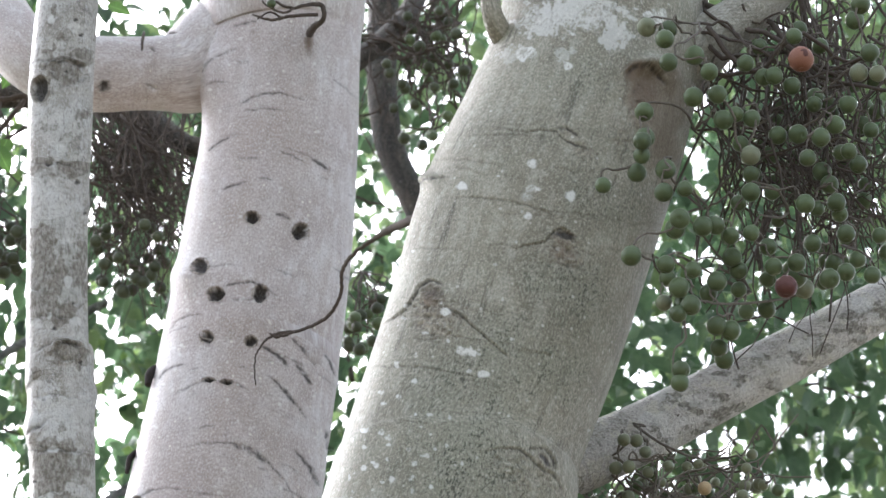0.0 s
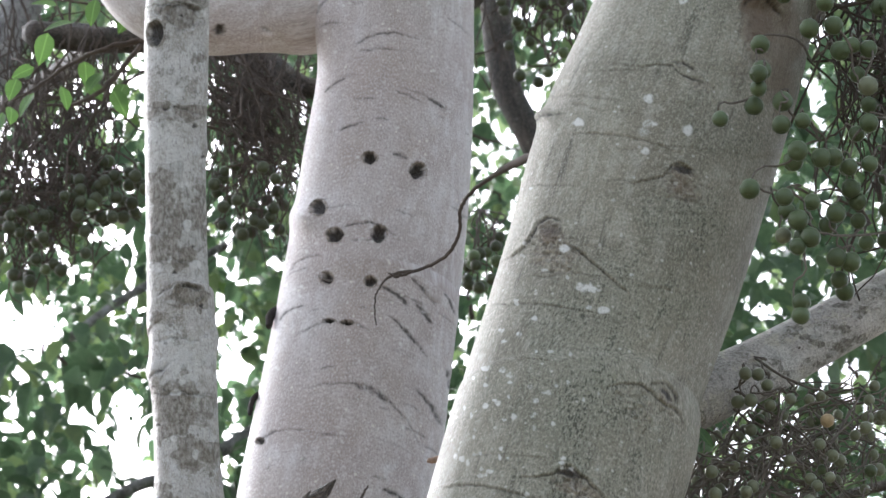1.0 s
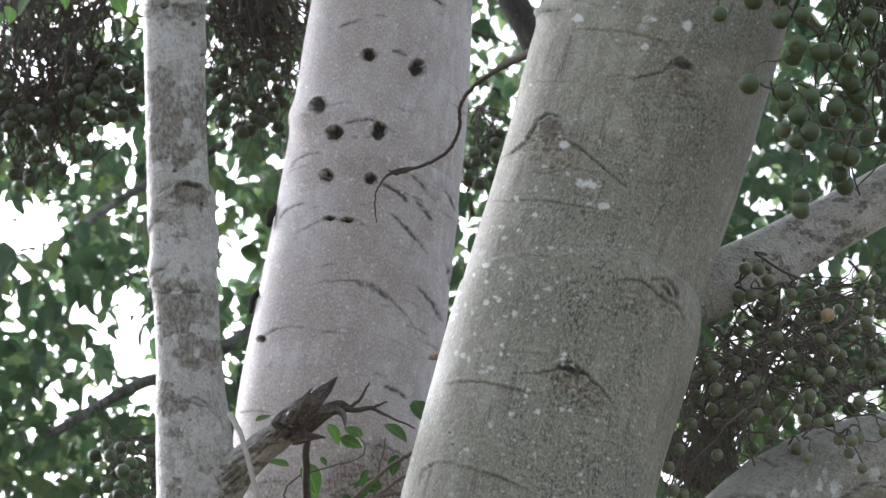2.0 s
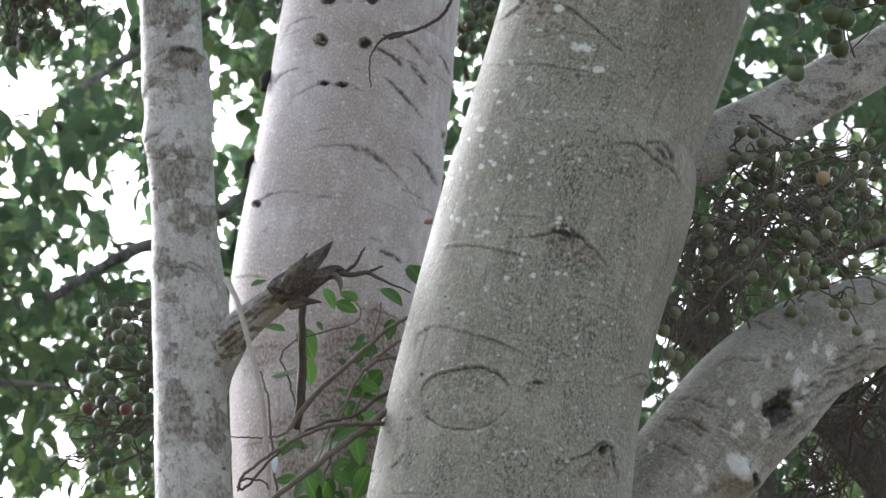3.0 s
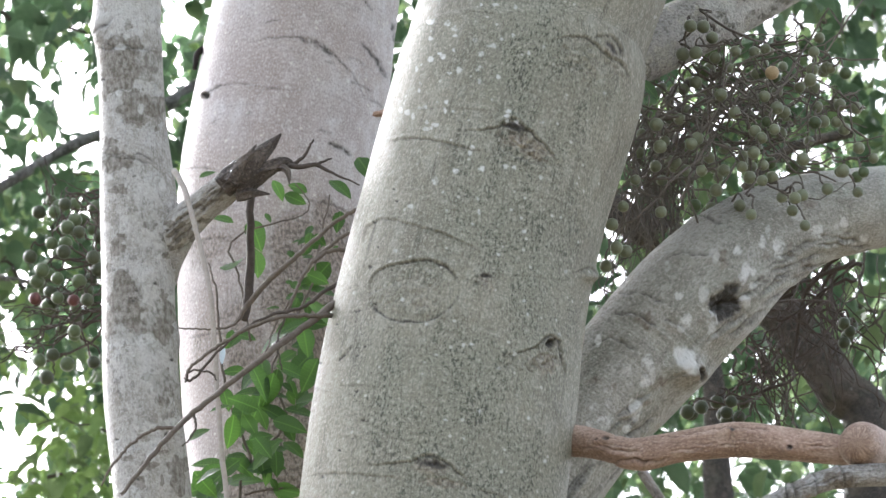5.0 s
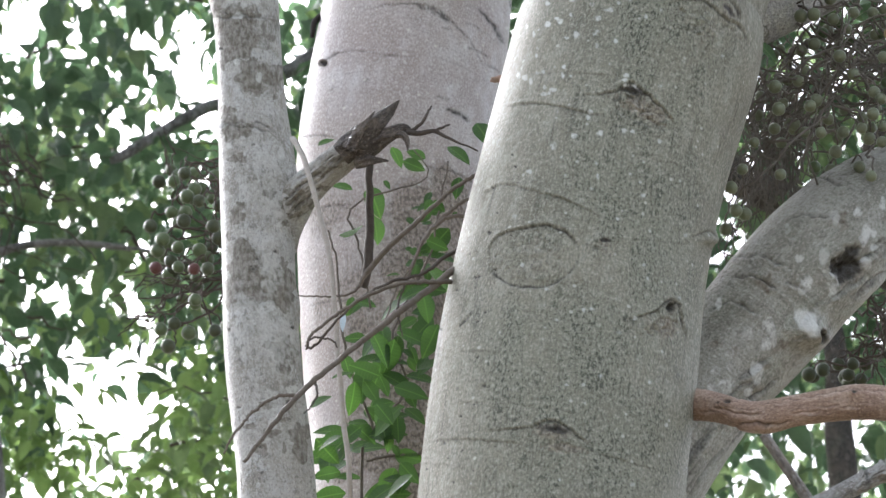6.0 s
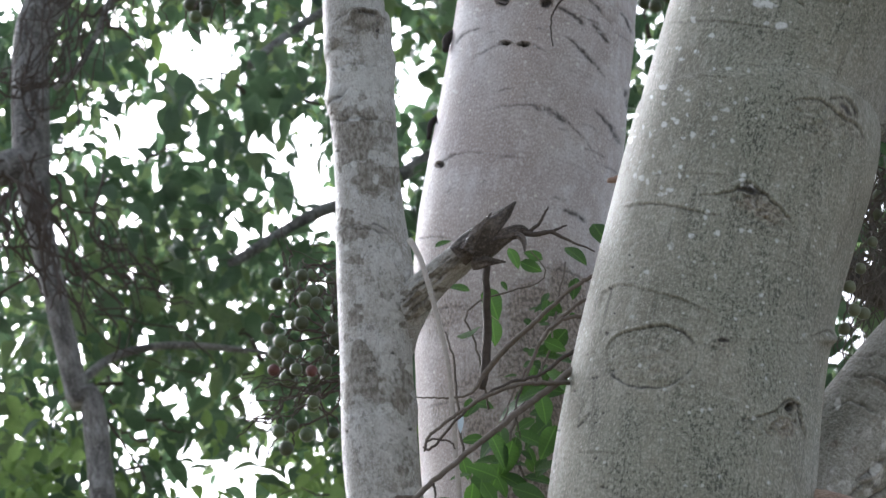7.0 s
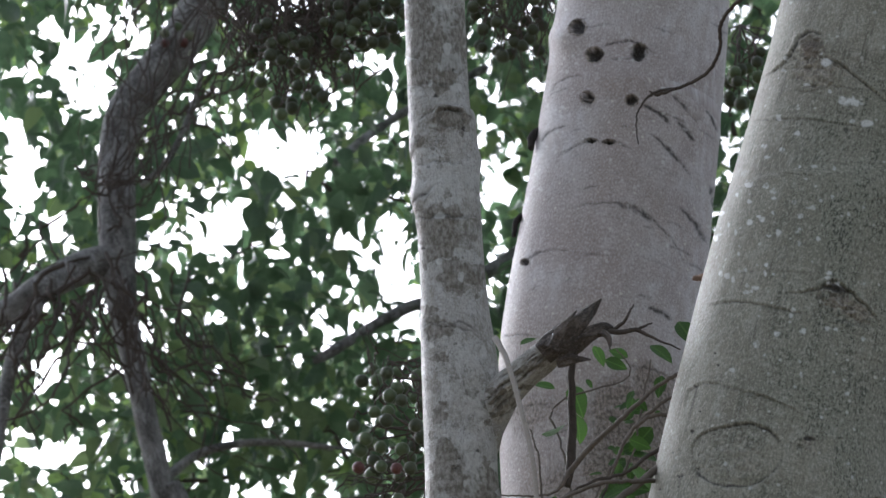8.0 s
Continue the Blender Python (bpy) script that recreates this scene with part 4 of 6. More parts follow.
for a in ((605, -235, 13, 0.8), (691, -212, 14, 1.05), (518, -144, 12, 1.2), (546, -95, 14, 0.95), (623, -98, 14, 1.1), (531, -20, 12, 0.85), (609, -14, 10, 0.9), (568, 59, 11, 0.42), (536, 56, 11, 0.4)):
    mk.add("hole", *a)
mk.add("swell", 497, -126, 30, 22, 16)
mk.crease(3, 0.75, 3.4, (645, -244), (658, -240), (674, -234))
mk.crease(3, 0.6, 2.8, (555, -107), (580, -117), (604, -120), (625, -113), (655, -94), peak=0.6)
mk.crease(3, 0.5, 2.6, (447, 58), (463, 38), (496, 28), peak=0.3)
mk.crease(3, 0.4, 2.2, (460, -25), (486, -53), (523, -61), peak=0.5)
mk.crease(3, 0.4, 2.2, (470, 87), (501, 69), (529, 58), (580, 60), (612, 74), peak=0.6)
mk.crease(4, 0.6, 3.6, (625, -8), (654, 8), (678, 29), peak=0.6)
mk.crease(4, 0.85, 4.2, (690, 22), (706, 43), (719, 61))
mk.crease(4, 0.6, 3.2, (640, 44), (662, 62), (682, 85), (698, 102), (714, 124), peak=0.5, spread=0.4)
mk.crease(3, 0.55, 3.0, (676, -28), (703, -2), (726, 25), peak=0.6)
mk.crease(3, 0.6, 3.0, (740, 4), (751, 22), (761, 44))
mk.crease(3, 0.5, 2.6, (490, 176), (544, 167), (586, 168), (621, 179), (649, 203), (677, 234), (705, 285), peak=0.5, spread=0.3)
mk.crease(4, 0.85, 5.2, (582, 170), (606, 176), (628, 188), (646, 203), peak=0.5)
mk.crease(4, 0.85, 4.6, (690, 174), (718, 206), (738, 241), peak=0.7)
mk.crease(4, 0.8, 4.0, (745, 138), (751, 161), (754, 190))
mk.crease(3, 0.5, 2.8, (408, 277), (434, 257), (469, 249), (530, 257), (590, 262), peak=0.15, spread=0.3)
mk.add("hole", 417, 270, 8, 0.7)
mk.crease(3, 0.6, 2.4, (405, 178), (410, 188), (413, 200))
mk.crease(4, 0.75, 4.6, (632, 352), (655, 362), (676, 378))
mk.crease(3, 0.45, 2.4, (376, 402), (400, 398), (440, 402))
mk.crease(3, 0.5, 3.0, (560, -578), (585, -584), (604, -588))
mk.crease(3, 0.35, 2.4, (514, -480), (542, -518), (570, -538))
mk.crease(3, 0.5, 2.6, (576, -437), (610, -455), (649, -459), (698, -446), peak=0.25)
mk.crease(3, 0.4, 2.2, (582, -425), (617, -430), (665, -428), peak=0.2)
mk.crease(3, 0.6, 3.2, (660, -361), (698, -350), (718, -337), (744, -321), peak=0.8, spread=0.3)
mk.crease(3, 0.5, 2.6, (522, -350), (540, -365), (561, -380))
mk.crease(3, 0.5, 2.8, (547, -282), (575, -293), (594, -300))
mk.crease(3, 0.35, 2.4, (596, 455), (640, 462), (690, 490), peak=0.4)
mk.crease(3, 0.35, 2.4, (372, 560), (410, 528), (470, 520), peak=0.4)
mk.crease(2, 0.3, 2.2, (390, 700), (440, 690), (500, 700))
rnd = random.Random(23)
for _ in range(60):
    u, v = rnd.uniform(430, 800), rnd.uniform(-600, 900)
    ln, dip = rnd.uniform(6, 26), (u - 590) * 0.0045
    mk.crease(1.5, rnd.uniform(0.12, 0.4), rnd.uniform(1.4, 2.6), (u - ln, v - ln * dip), (u, v - 2), (u + ln, v + ln * dip))
mk.add("swell", 604, -59, 60, 30, 8)
mk.add("swell", 528, -492, 34, 60, 18)
mk.add("sap", 697, -552, 10, 34, 0.75)
# brown bark plus painted shade, low on the trunk behind the vine
for a in ((608, 705, 95, 220, 0.7), (589, 945, 110, 130, 0.8), (638, 545, 60, 90, 0.5), (469, 966, 50, 60, 0.6), (470, 610, 90, 150, 0.36), (520, 800, 70, 150, 0.42)):
    mk.add("stain_shade", *a)
mk.add("knot", 559, 1004, 40, 10, 0.1, 7, 0.8)
mk.add("knot", 648, 640, 9, 6, 0.1, 5, 0.8)
# brown bark tint; the lower marks also paint shade into the colour
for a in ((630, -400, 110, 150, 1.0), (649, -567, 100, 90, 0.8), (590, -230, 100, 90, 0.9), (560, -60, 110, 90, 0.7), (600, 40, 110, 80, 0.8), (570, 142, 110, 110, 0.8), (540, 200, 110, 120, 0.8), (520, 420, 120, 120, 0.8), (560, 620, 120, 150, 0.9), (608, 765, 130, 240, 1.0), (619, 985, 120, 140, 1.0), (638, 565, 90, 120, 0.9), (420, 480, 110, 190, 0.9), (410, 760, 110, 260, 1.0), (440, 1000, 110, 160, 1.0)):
    mk.add("moss_shade", *a)
rnd = random.Random(22)
for _ in range(190):
    mk.add("patch", rnd.uniform(430, 800), rnd.uniform(-640, 500), rnd.uniform(2, 4), rnd.uniform(2, 4), rnd.uniform(0.4, 0.9))
rows = [(*spot(590, 5750, FAR), 0.30), (*spot(585, 4000, FAR), 0.22), (*spot(575, 2500, FAR), 0.19), (*spot(569, 1600, FAR), 0.186), (*spot(566, 1180, FAR), 0.184)]
rows += edge_rows([(387, 946, 742, 965), (370, 640, 732, 660), (368, 410, 728, 450), (408, 180, 752, 220), (440, 20, 774, 40),
    (437, 36, 771, 47), (455, -75, 784, -64), (476, -227, 796, -225), (499, -379, 800, -377), (501, -532, 802, -530), (491, -654, 812, -663)], FAR)
rows += [(*spot(690, -1100, FAR + 0.1), 0.12), (*spot(700, -1900, FAR + 0.2), 0.07)]
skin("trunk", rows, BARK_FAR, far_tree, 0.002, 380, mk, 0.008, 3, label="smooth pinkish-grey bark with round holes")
mk = Marks(span(FAR), 0.6)
mk.add("hole", 334, -463, 10, 1.0)
mk.add("brow", 419, -529, 9, 2, 5, 0.7, 0.9, 4)
mk.add("brow", 419, -463, 10, 2, 4, 0.7, 0.6, 5)
skin("limb", line_rows([(691, -517, 90, 6.05), (620, -517, 116, 6.04), (555, -521, 122, 6.03), (526, -514, 112, 6.02), (500, -503, 94, 6.01), (475, -492, 80, 6.0), (448, -490, 74, 6.0), (400, -487, 70, 6.0), (299, -485, 72, 5.98), (208, -513, 66, 6.0), (145, -583, 58, 6.05), (79, -734, 50, 6.1), (8, -1020, 40, 6.2)]), BARK_FAR, far_tree, 0.005, 130, mk, 0.03, 9, label="pale level limb")

# ---- the slim pale tree in front ----
slim_tree = thing("slim_tree", "slim pale tree trunk patched with grey-brown lichen", "tree")
SLIM = 5.5
mk = Marks(span(SLIM), 0.5)
mk.add("hole", 221, -455, 15, 1.4)
mk.add("ring", 269, -484, 34, 26, 5, 0.1, 0.2)
for a in ((264, -500, 46, 30, 0.6), (250, -311, 60, 20, 0.7), (240, -180, 40, 45, 0.8), (272, -120, 55, 60, 0.75), (259, -65, 60, 30, 0.7), (286, 15, 40, 22, 0.6), (273, 205, 60, 36, 0.75),
          (275, 215, 60, 45, 0.85), (300, 290, 50, 26, 0.6), (262, 385, 26, 22, 0.6), (280, 655, 44, 60, 0.9), (340, 672, 26, 34, 0.8), (262, 540, 14, 16, 0.7), (345, 790, 22, 30, 0.6), (371, 936, 18, 40, 0.5)):
    mk.add("stain_shade", *a)
rnd = random.Random(26)
for _ in range(60):
    u, v = rnd.uniform(225, 375), rnd.uniform(-600, 1000)
    mk.add("stain_shade", u, v, rnd.uniform(4, 18), rnd.uniform(4, 14), rnd.uniform(0.35, 0.7))
for _ in range(60):
    u, v = rnd.uniform(225, 375), rnd.uniform(-600, 1000)
    mk.add("patch", u, v, rnd.uniform(4, 14), rnd.uniform(4, 12), rnd.uniform(0.3, 0.7))
for _ in range(26):
    mk.add("rot", rnd.uniform(235, 365), rnd.uniform(-600, 1000), rnd.uniform(2, 4), rnd.uniform(0.5, 1.0))
for a in ((226, 150, 14, 24, 9), (352, 470, 12, 26, 6), (222, -90, 10, 20, 5), (322, -250, 10, 18, 5), (238, 380, 12, 20, 5), (334, 90, 10, 22, 6), (370, 700, 12, 26, 6)):
    mk.add("swell", *a)
mk.crease(3, 0.5, 2.2, (219, -486), (246, -507), (279, -505), (308, -476), peak=0.5)
mk.crease(3, 0.4, 2.0, (236, 176), (270, 188), (330, 184))
mk.crease(3, 0.45, 2.0, (236, 372), (275, 384), (300, 374), (330, 392), peak=0.6)
mk.add("ring", 286, 12, 26, 20, 5, 0.0, 0.0)
mk.add("ring", 290, 634, 8, 6, 4, 0.9, 0.0)
for a in ((248, -509, 55, 14, 4, 0.4, 0.0, 3), (276, -5, 50, 20, 4, 0.6, 0.0, 3), (255, -322, 60, 10, 3, 0.4, 0.1, 3), (275, 186, 62, 6, 3, 0.5, 0.0, 3), (290, 380, 50, 14, 3, 0.4, 0.3, 3), (264, -50, 55, 8, 2, 0.3, 0, 3), (269, 90, 55, 8, 2, 0.3, 0, 3), (240, 145, 20, 6, 4, 0.6, -1.0, 4)):
    mk.add("brow", *a)
for a in ((252, -388, 50, 40), (241, -271, 55, 40), (278, -226, 45, 40), (280, -171, 22, 26), (288, -86, 26, 18), (320, 215, 26, 30), (310, 480, 34, 60), (280, 120, 55, 45), (320, 620, 20, 50), (300, 760, 50, 60), (275, 700, 26, 20), (308, 786, 45, 80)):
    mk.add("patch", *a, 0.35)
rows = [(*spot(330, 6050, SLIM), 0.10), (*spot(335, 4500, SLIM), 0.078), (*spot(335, 2400, SLIM), 0.066), (*spot(332, 1600, SLIM), 0.0645), (*spot(330, 1200, SLIM), 0.0635)]
rows += edge_rows([(261, 1007, 395, 1007), (240, 800, 376, 800), (234, 620, 366, 620), (231, 470, 368, 470), (229, 330, 350, 330), (219, 160, 340, 160), (212, 20, 334, 20),
    (210, 72, 330, 69), (205, -109, 320, -112), (199, -371, 319, -374), (204, -615, 326, -619)], SLIM)
rows += [(*spot(300, -1100, SLIM), 0.048), (*spot(310, -2000, SLIM + 0.1), 0.03)]
skin("trunk", rows, BARK_LEFT, slim_tree, 0.002, 180, mk, 0.03, 4, label="pale bark with grey-brown patches")

# ---- dead wood and twigs on the slim tree ----
mk = Marks(span(5.45))
rnd = random.Random(28)
for _ in range(17):
    k = rnd.random()
    mk.add("stain_shade", 340 + 165 * k + rnd.gauss(0, 14), 540 - 150 * k + rnd.gauss(0, 14), rnd.uniform(6, 20), rnd.uniform(5, 14), rnd.uniform(0.3, 0.55))
for _ in range(22):
    k = rnd.random()
    u, v = 340 + 150 * k + rnd.gauss(0, 14), 540 - 140 * k + rnd.gauss(0, 14)
    mk.line(2, rnd.uniform(0.3, 0.7), rnd.uniform(2, 3.5), (u, v), (u + 14, v - 13), (u + 26, v - 22))
skin("dead_branch", line_rows([(296, 700, 30, 5.52), (304, 640, 46, 5.515), (322, 585, 50, 5.51), (346, 540, 43, 5.5), (376, 502, 35, 5.47), (414, 466, 30, 5.44), (450, 437, 29, 5.42), (482, 412, 24, 5.41), (500, 398, 14, 5.41)]),
            BARK_LEFT, slim_tree, 0.002, 110, mk, 0.08, 11, rag=0.03, label="broken dead branch stub with splintered end")
for n, pts in enumerate((
    [(446, 432, 20, 5.395), (474, 408, 21, 5.385), (504, 382, 17, 5.38), (530, 358, 10, 5.38), (551, 337, 1.5, 5.38)],
    [(470, 436, 20, 5.40), (504, 414, 17, 5.395), (532, 398, 14, 5.39), (556, 387, 9, 5.39), (572, 388, 3, 5.39)],
    [(462, 424, 12, 5.37), (478, 394, 9, 5.36), (494, 374, 5, 5.36), (508, 356, 1, 5.36)],
    [(540, 396, 10, 5.39), (556, 398, 8, 5.385), (564, 408, 6, 5.38), (566, 427, 1, 5.38)],
    [(476, 446, 11, 5.40), (502, 443, 7, 5.39), (532, 444, 1, 5.39)])):
    skin("broken_end", line_rows(pts), ROTTEN, slim_tree, 0.0012, 56, None, 0.1, 60 + n, rag=0.2, label="dark rotten splintered wood")
bm = bmesh.new()
for pts in (
    [(552, 388, 6, 5.40), (580, 396, 5, 5.38), (612, 392, 4, 5.37), (632, 402, 3, 5.37), (662, 415, 2, 5.36), (690, 428, 1.5, 5.36)],
    [(572, 392, 4, 5.39), (590, 378, 3, 5.38), (600, 362, 2.5, 5.38), (608, 347, 1.5, 5.38)],
    [(612, 392, 3, 5.37), (640, 380, 1.5, 5.37)]):
    tube(bm, line_rows(pts), 6, 16, 0.001)
part("twig", bm, DARK_TWIG, slim_tree)
bm = bmesh.new()
tube(bm, line_rows([(362, 404, 6, 5.40), (382, 440, 5, 5.35), (404, 520, 5, 5.33), (427, 620, 4.8, 5.32), (437, 740, 4.8, 5.32), (446, 882, 5, 5.32), (459, 1036, 5, 5.32), (460, 1500, 6, 5.4), (450, 6100, 8, 5.4)]), 7, 40, 0.001)
tagged(part("dry_stem", bm, PALE_STICK), "thin bleached dry climber stem hanging straight", "stem")
bm = bmesh.new()
tube(bm, line_rows([(500, 400, 7, 5.50), (497, 470, 7, 5.52), (498, 560, 8, 5.53), (494, 630, 9, 5.53), (488, 668, 6, 5.53)]), 7, 16, 0.0012)
part("twig", bm, DARK_TWIG, slim_tree)

# ---- fruit-bearing limb and a thin leader at the top ----
skin("limb", line_rows([(1349, -505, 60, 5.2), (1419, -578, 52, 5.16), (1489, -632, 44, 5.14), (1569, -706, 38, 5.12), (1721, -824, 32, 5.1), (1965, -976, 22, 5.1)]), BARK_LIMB, main_tree, 0.005, 70, None, 0.06, 16, label="fruit-bearing limb")
skin("limb", line_rows([(1059, -548, 24, 5.14), (1033, -588, 22, 5.1), (1020, -628, 19, 5.08), (1016, -700, 17, 5.08), (1025, -948, 12, 5.1)]), BARK_MAIN, main_tree, 0.004, 50, None, 0.06, 17)

# ---- bare twigs of the leaning tree ----
twigs = []
twigs.append(([(688, 606, 12, 5.2), (638, 645, 11, 5.14), (558, 705, 9, 5.1), (453, 786, 8, 5.08), (369, 858, 8, 5.06), (319, 917, 7, 5.05), (271, 977, 5, 5.04)], GREY_TWIG))
twigs.append(([(367, 859, 6, 5.06), (329, 862, 5, 5.06), (289, 887, 4.5, 5.06), (254, 927, 4, 5.06), (235, 962, 2.5, 5.06)], GREY_TWIG))
twigs.append(([(688, 659, 8, 5.2), (633, 659, 7, 5.13), (558, 661, 6, 5.1), (498, 680, 5.5, 5.1), (438, 716, 5, 5.1), (393, 751, 4.5, 5.1), (383, 778, 3, 5.1)], GREY_TWIG))
twigs.append(([(697, 464, 6, 5.3), (647, 494, 6, 5.3), (588, 545, 7, 5.3), (528, 600, 8, 5.32), (493, 640, 8, 5.34), (468, 675, 4, 5.34), (428, 684, 3, 5.34), (370, 682, 2, 5.34)], GREY_TWIG))
twigs.append(([(687, 504, 5, 5.3), (638, 535, 5, 5.3), (598, 575, 5, 5.3), (573, 625, 4, 5.28), (543, 675, 3, 5.27), (518, 745, 2, 5.26)], GREY_TWIG))
twigs.append(([(698, 544, 6, 5.28), (638, 545, 6, 5.27), (603, 570, 5, 5.26), (578, 615, 5, 5.25), (558, 665, 4, 5.25)], GREY_TWIG))
twigs.append(([(688, 584, 6, 5.22), (638, 610, 6, 5.2), (588, 645, 5, 5.19), (518, 665, 4, 5.18), (448, 716, 4, 5.17), (398, 771, 4, 5.17), (381, 771, 3, 5.17)], DARK_TWIG))
twigs.append(([(384, 776, 3, 5.1), (393, 758, 3, 5.1), (428, 761, 3, 5.1), (438, 774, 2, 5.1)], DARK_TWIG))
twigs.append(([(558, 665, 4, 5.12), (546, 705, 3, 5.12), (554, 755, 2, 5.12)], DARK_TWIG))
twigs.append(([(399, 836, 4, 5.07), (401, 861, 3, 5.06), (384, 886, 2, 5.06), (377, 891, 1, 5.06)], DARK_TWIG))
twigs.append(([(920, -249, 15, 5.25), (872, -231, 13, 5.35), (848, -219, 11, 5.4), (816, -198, 7, 5.45), (781, -169, 6, 5.5), (767, -139, 6, 5.55), (765, -98, 5.5, 5.6), (742, -61, 5.5, 5.65), (695, -36, 5, 5.7), (653, -28, 4.5, 5.72), (627, -7, 3, 5.73), (617, 21, 2.5, 5.73), (620, 63, 2, 5.73)], DARK_TWIG))
twigs.append(([(685, -33, 4, 5.7), (655, -24, 5, 5.71), (641, -30, 2, 5.71)], DARK_TWIG))
twigs.append(([(745, 298, 10, 5.2), (722, 301, 9, 5.2), (714, 303, 5, 5.2)], BARK_RUST))
for pts, mat in twigs:
    bm = bmesh.new()
    tube(bm, line_rows([(u, v, w * 0.62, y) for u, v, w, y in pts]), 8, 8 * len(pts), 0.0012)
    part("twig", bm, mat, main_tree)

# ---- stubs and twigs on the far trunk ----
for pts, mat in (
    ([(698, -568, 8, 5.85), (705, -581, 7, 5.78), (721, -594, 5, 5.75), (719, -618, 5, 5.74), (696, -621, 4, 5.73), (666, -614, 3, 5.72), (632, -625, 3, 5.72)], DARK_TWIG),
    ([(668, -614, 3, 5.72), (648, -605, 2.5, 5.71), (618, -619, 2, 5.71), (609, -633, 1.5, 5.71)], DARK_TWIG),
    ([(648, -595, 2.5, 5.73), (626, -605, 2, 5.72), (603, -592, 1.5, 5.72)], DARK_TWIG),
    ([(711, -603, 4, 5.74), (669, -600, 3.5, 5.73), (628, -591, 3, 5.72), (594, -600, 1.5, 5.72)], DARK_TWIG),
    ([(455, 33, 8, 5.98), (434, 46, 9, 5.95), (430, 68, 6, 5.94)], SOOT),
    ([(425, 180, 6, 5.98), (403, 198, 6, 5.96), (398, 225, 4, 5.96)], SOOT),
    ([(402, -562, 3, 5.9), (400, -547, 3, 5.88), (400, -529, 2, 5.88)], DARK_TWIG)):
    bm = bmesh.new()
    tube(bm, line_rows(pts), 7, 4 * len(pts), 0.001)
    part("twig", bm, mat, far_tree)

fig(far_tree, spot(631, -629, 5.7), 0.02, "green", random.Random(3))

# ---- limbs low in front ----
low_limb = thing("dead_branch", "grey weathered branch with ringed bark", "branch")
mk = Marks(span(4.94))
for q in ((1373, 1010), (1409, 996), (1450, 974), (1463, 969), (1501, 952), (1549, 939)):
    mk.line(5, 0.9, 2.2, (q[0] - 8, q[1] - 22), (q[0] + 1, q[1] - 4), (q[0] + 5, q[1] + 22))
for q in ((1401, 998), (1441, 987), (1486, 953), (1526, 945)):
    mk.line(2, 0.6, 1.8, (q[0] - 22, q[1] + 10), (q[0], q[1] + 2), (q[0] + 22, q[1] - 8))
mk.add("stain_shade", 1546, 947, 34, 16, 0.9)
mk.add("stain_shade", 1401, 1010, 20, 8, 0.8)
skin("branch", line_rows([(1181, 1108, 14, 4.9), (1261, 1068, 15, 4.91), (1331, 1035, 16, 4.92), (1391, 1005, 17, 4.93), (1458, 973, 18, 4.94), (1518, 946, 19, 4.96), (1576, 936, 20, 4.97), (1661, 930, 20, 4.98), (1801, 899, 22, 5.0)]), BARK_CRACKED, low_limb, 0.0025, 70, mk, 0.14, 12, label="grey bark split by dark rings")
skin("branch", line_rows([(1192, 932, 9, 5.3), (1225, 982, 9, 5.32), (1259, 1032, 10, 5.34), (1332, 1143, 12, 5.36)]), BARK_CRACKED, low_limb, 0.006, 24, None, 0.1, 13)
skin("stub", line_rows([(1681, 940, 30, 5.35), (1625, 905, 38, 5.15), (1590, 888, 41, 5.02), (1580, 883, 38, 4.97), (1576, 881, 28, 4.945), (1574, 880, 12, 4.935)]), BARK_RUST, low_limb, 0.004, 60, None, 0.05, 14, label="barkless pale pinkish rounded stub")

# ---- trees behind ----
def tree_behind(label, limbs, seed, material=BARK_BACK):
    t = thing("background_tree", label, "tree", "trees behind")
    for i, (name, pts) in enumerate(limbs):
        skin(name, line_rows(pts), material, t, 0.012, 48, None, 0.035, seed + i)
    return t


left_limbs = []
left_limbs.append(("trunk", [(-60, 5000, 70, 8.6), (-90, 3000, 52, 8.6), (-190, 880, 24, 8.6), (-235, 673, 22, 8.6), (-261, 554, 21, 8.6), (-274, 488, 21, 8.6), (-288, 422, 23, 8.6), (-303, 356, 26, 8.6), (-312, 270, 32, 8.6), (-314, 188, 34, 8.6), (-314, 122, 34, 8.6), (-312, 56, 34, 8.6), (-295, -10, 36, 8.6), (-243, -75, 38, 8.6), (-189, -141, 40, 8.6), (-150, -215, 42, 8.6), (-92, -357, 42, 8.6), (12, -609, 36, 8.7), (57, -1117, 22, 8.8)]))
left_limbs.append(("limb", [(-312, 262, 32, 8.6), (-345, 262, 31, 8.58), (-392, 276, 30, 8.55), (-453, 308, 27, 8.5), (-500, 340, 24, 8.5), (-554, 366, 22, 8.5), (-670, 400, 18, 8.5)]))
left_limbs.append(("limb", [(-465, 331, 20, 8.5), (-491, 397, 16, 8.5), (-515, 477, 13, 8.5), (-528, 558, 11, 8.5), (-549, 699, 9, 8.5)]))
left_limbs.append(("limb", [(-232, 651, 9, 8.7), (-171, 606, 8, 8.8), (-90, 587, 7, 8.9), (2, 588, 6, 9.0), (123, 604, 4, 9.1)]))
left_limbs.append(("limb", [(-269, 126, 6, 8.5), (-218, 76, 6, 8.5), (-176, -14, 5, 8.5), (-153, -95, 4, 8.5)]))
left_limbs.append(("limb", [(43, 442, 9, 9.2), (125, 393, 10, 9.3), (206, 349, 11, 9.4), (287, 324, 12, 9.5), (448, 226, 14, 9.6)]))
left_limbs.append(("limb", [(77, 90, 8, 9.2), (148, 36, 8, 9.3), (219, -8, 8, 9.4), (351, -77, 8, 9.5)]))
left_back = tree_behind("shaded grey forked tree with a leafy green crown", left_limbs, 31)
right_limbs = []
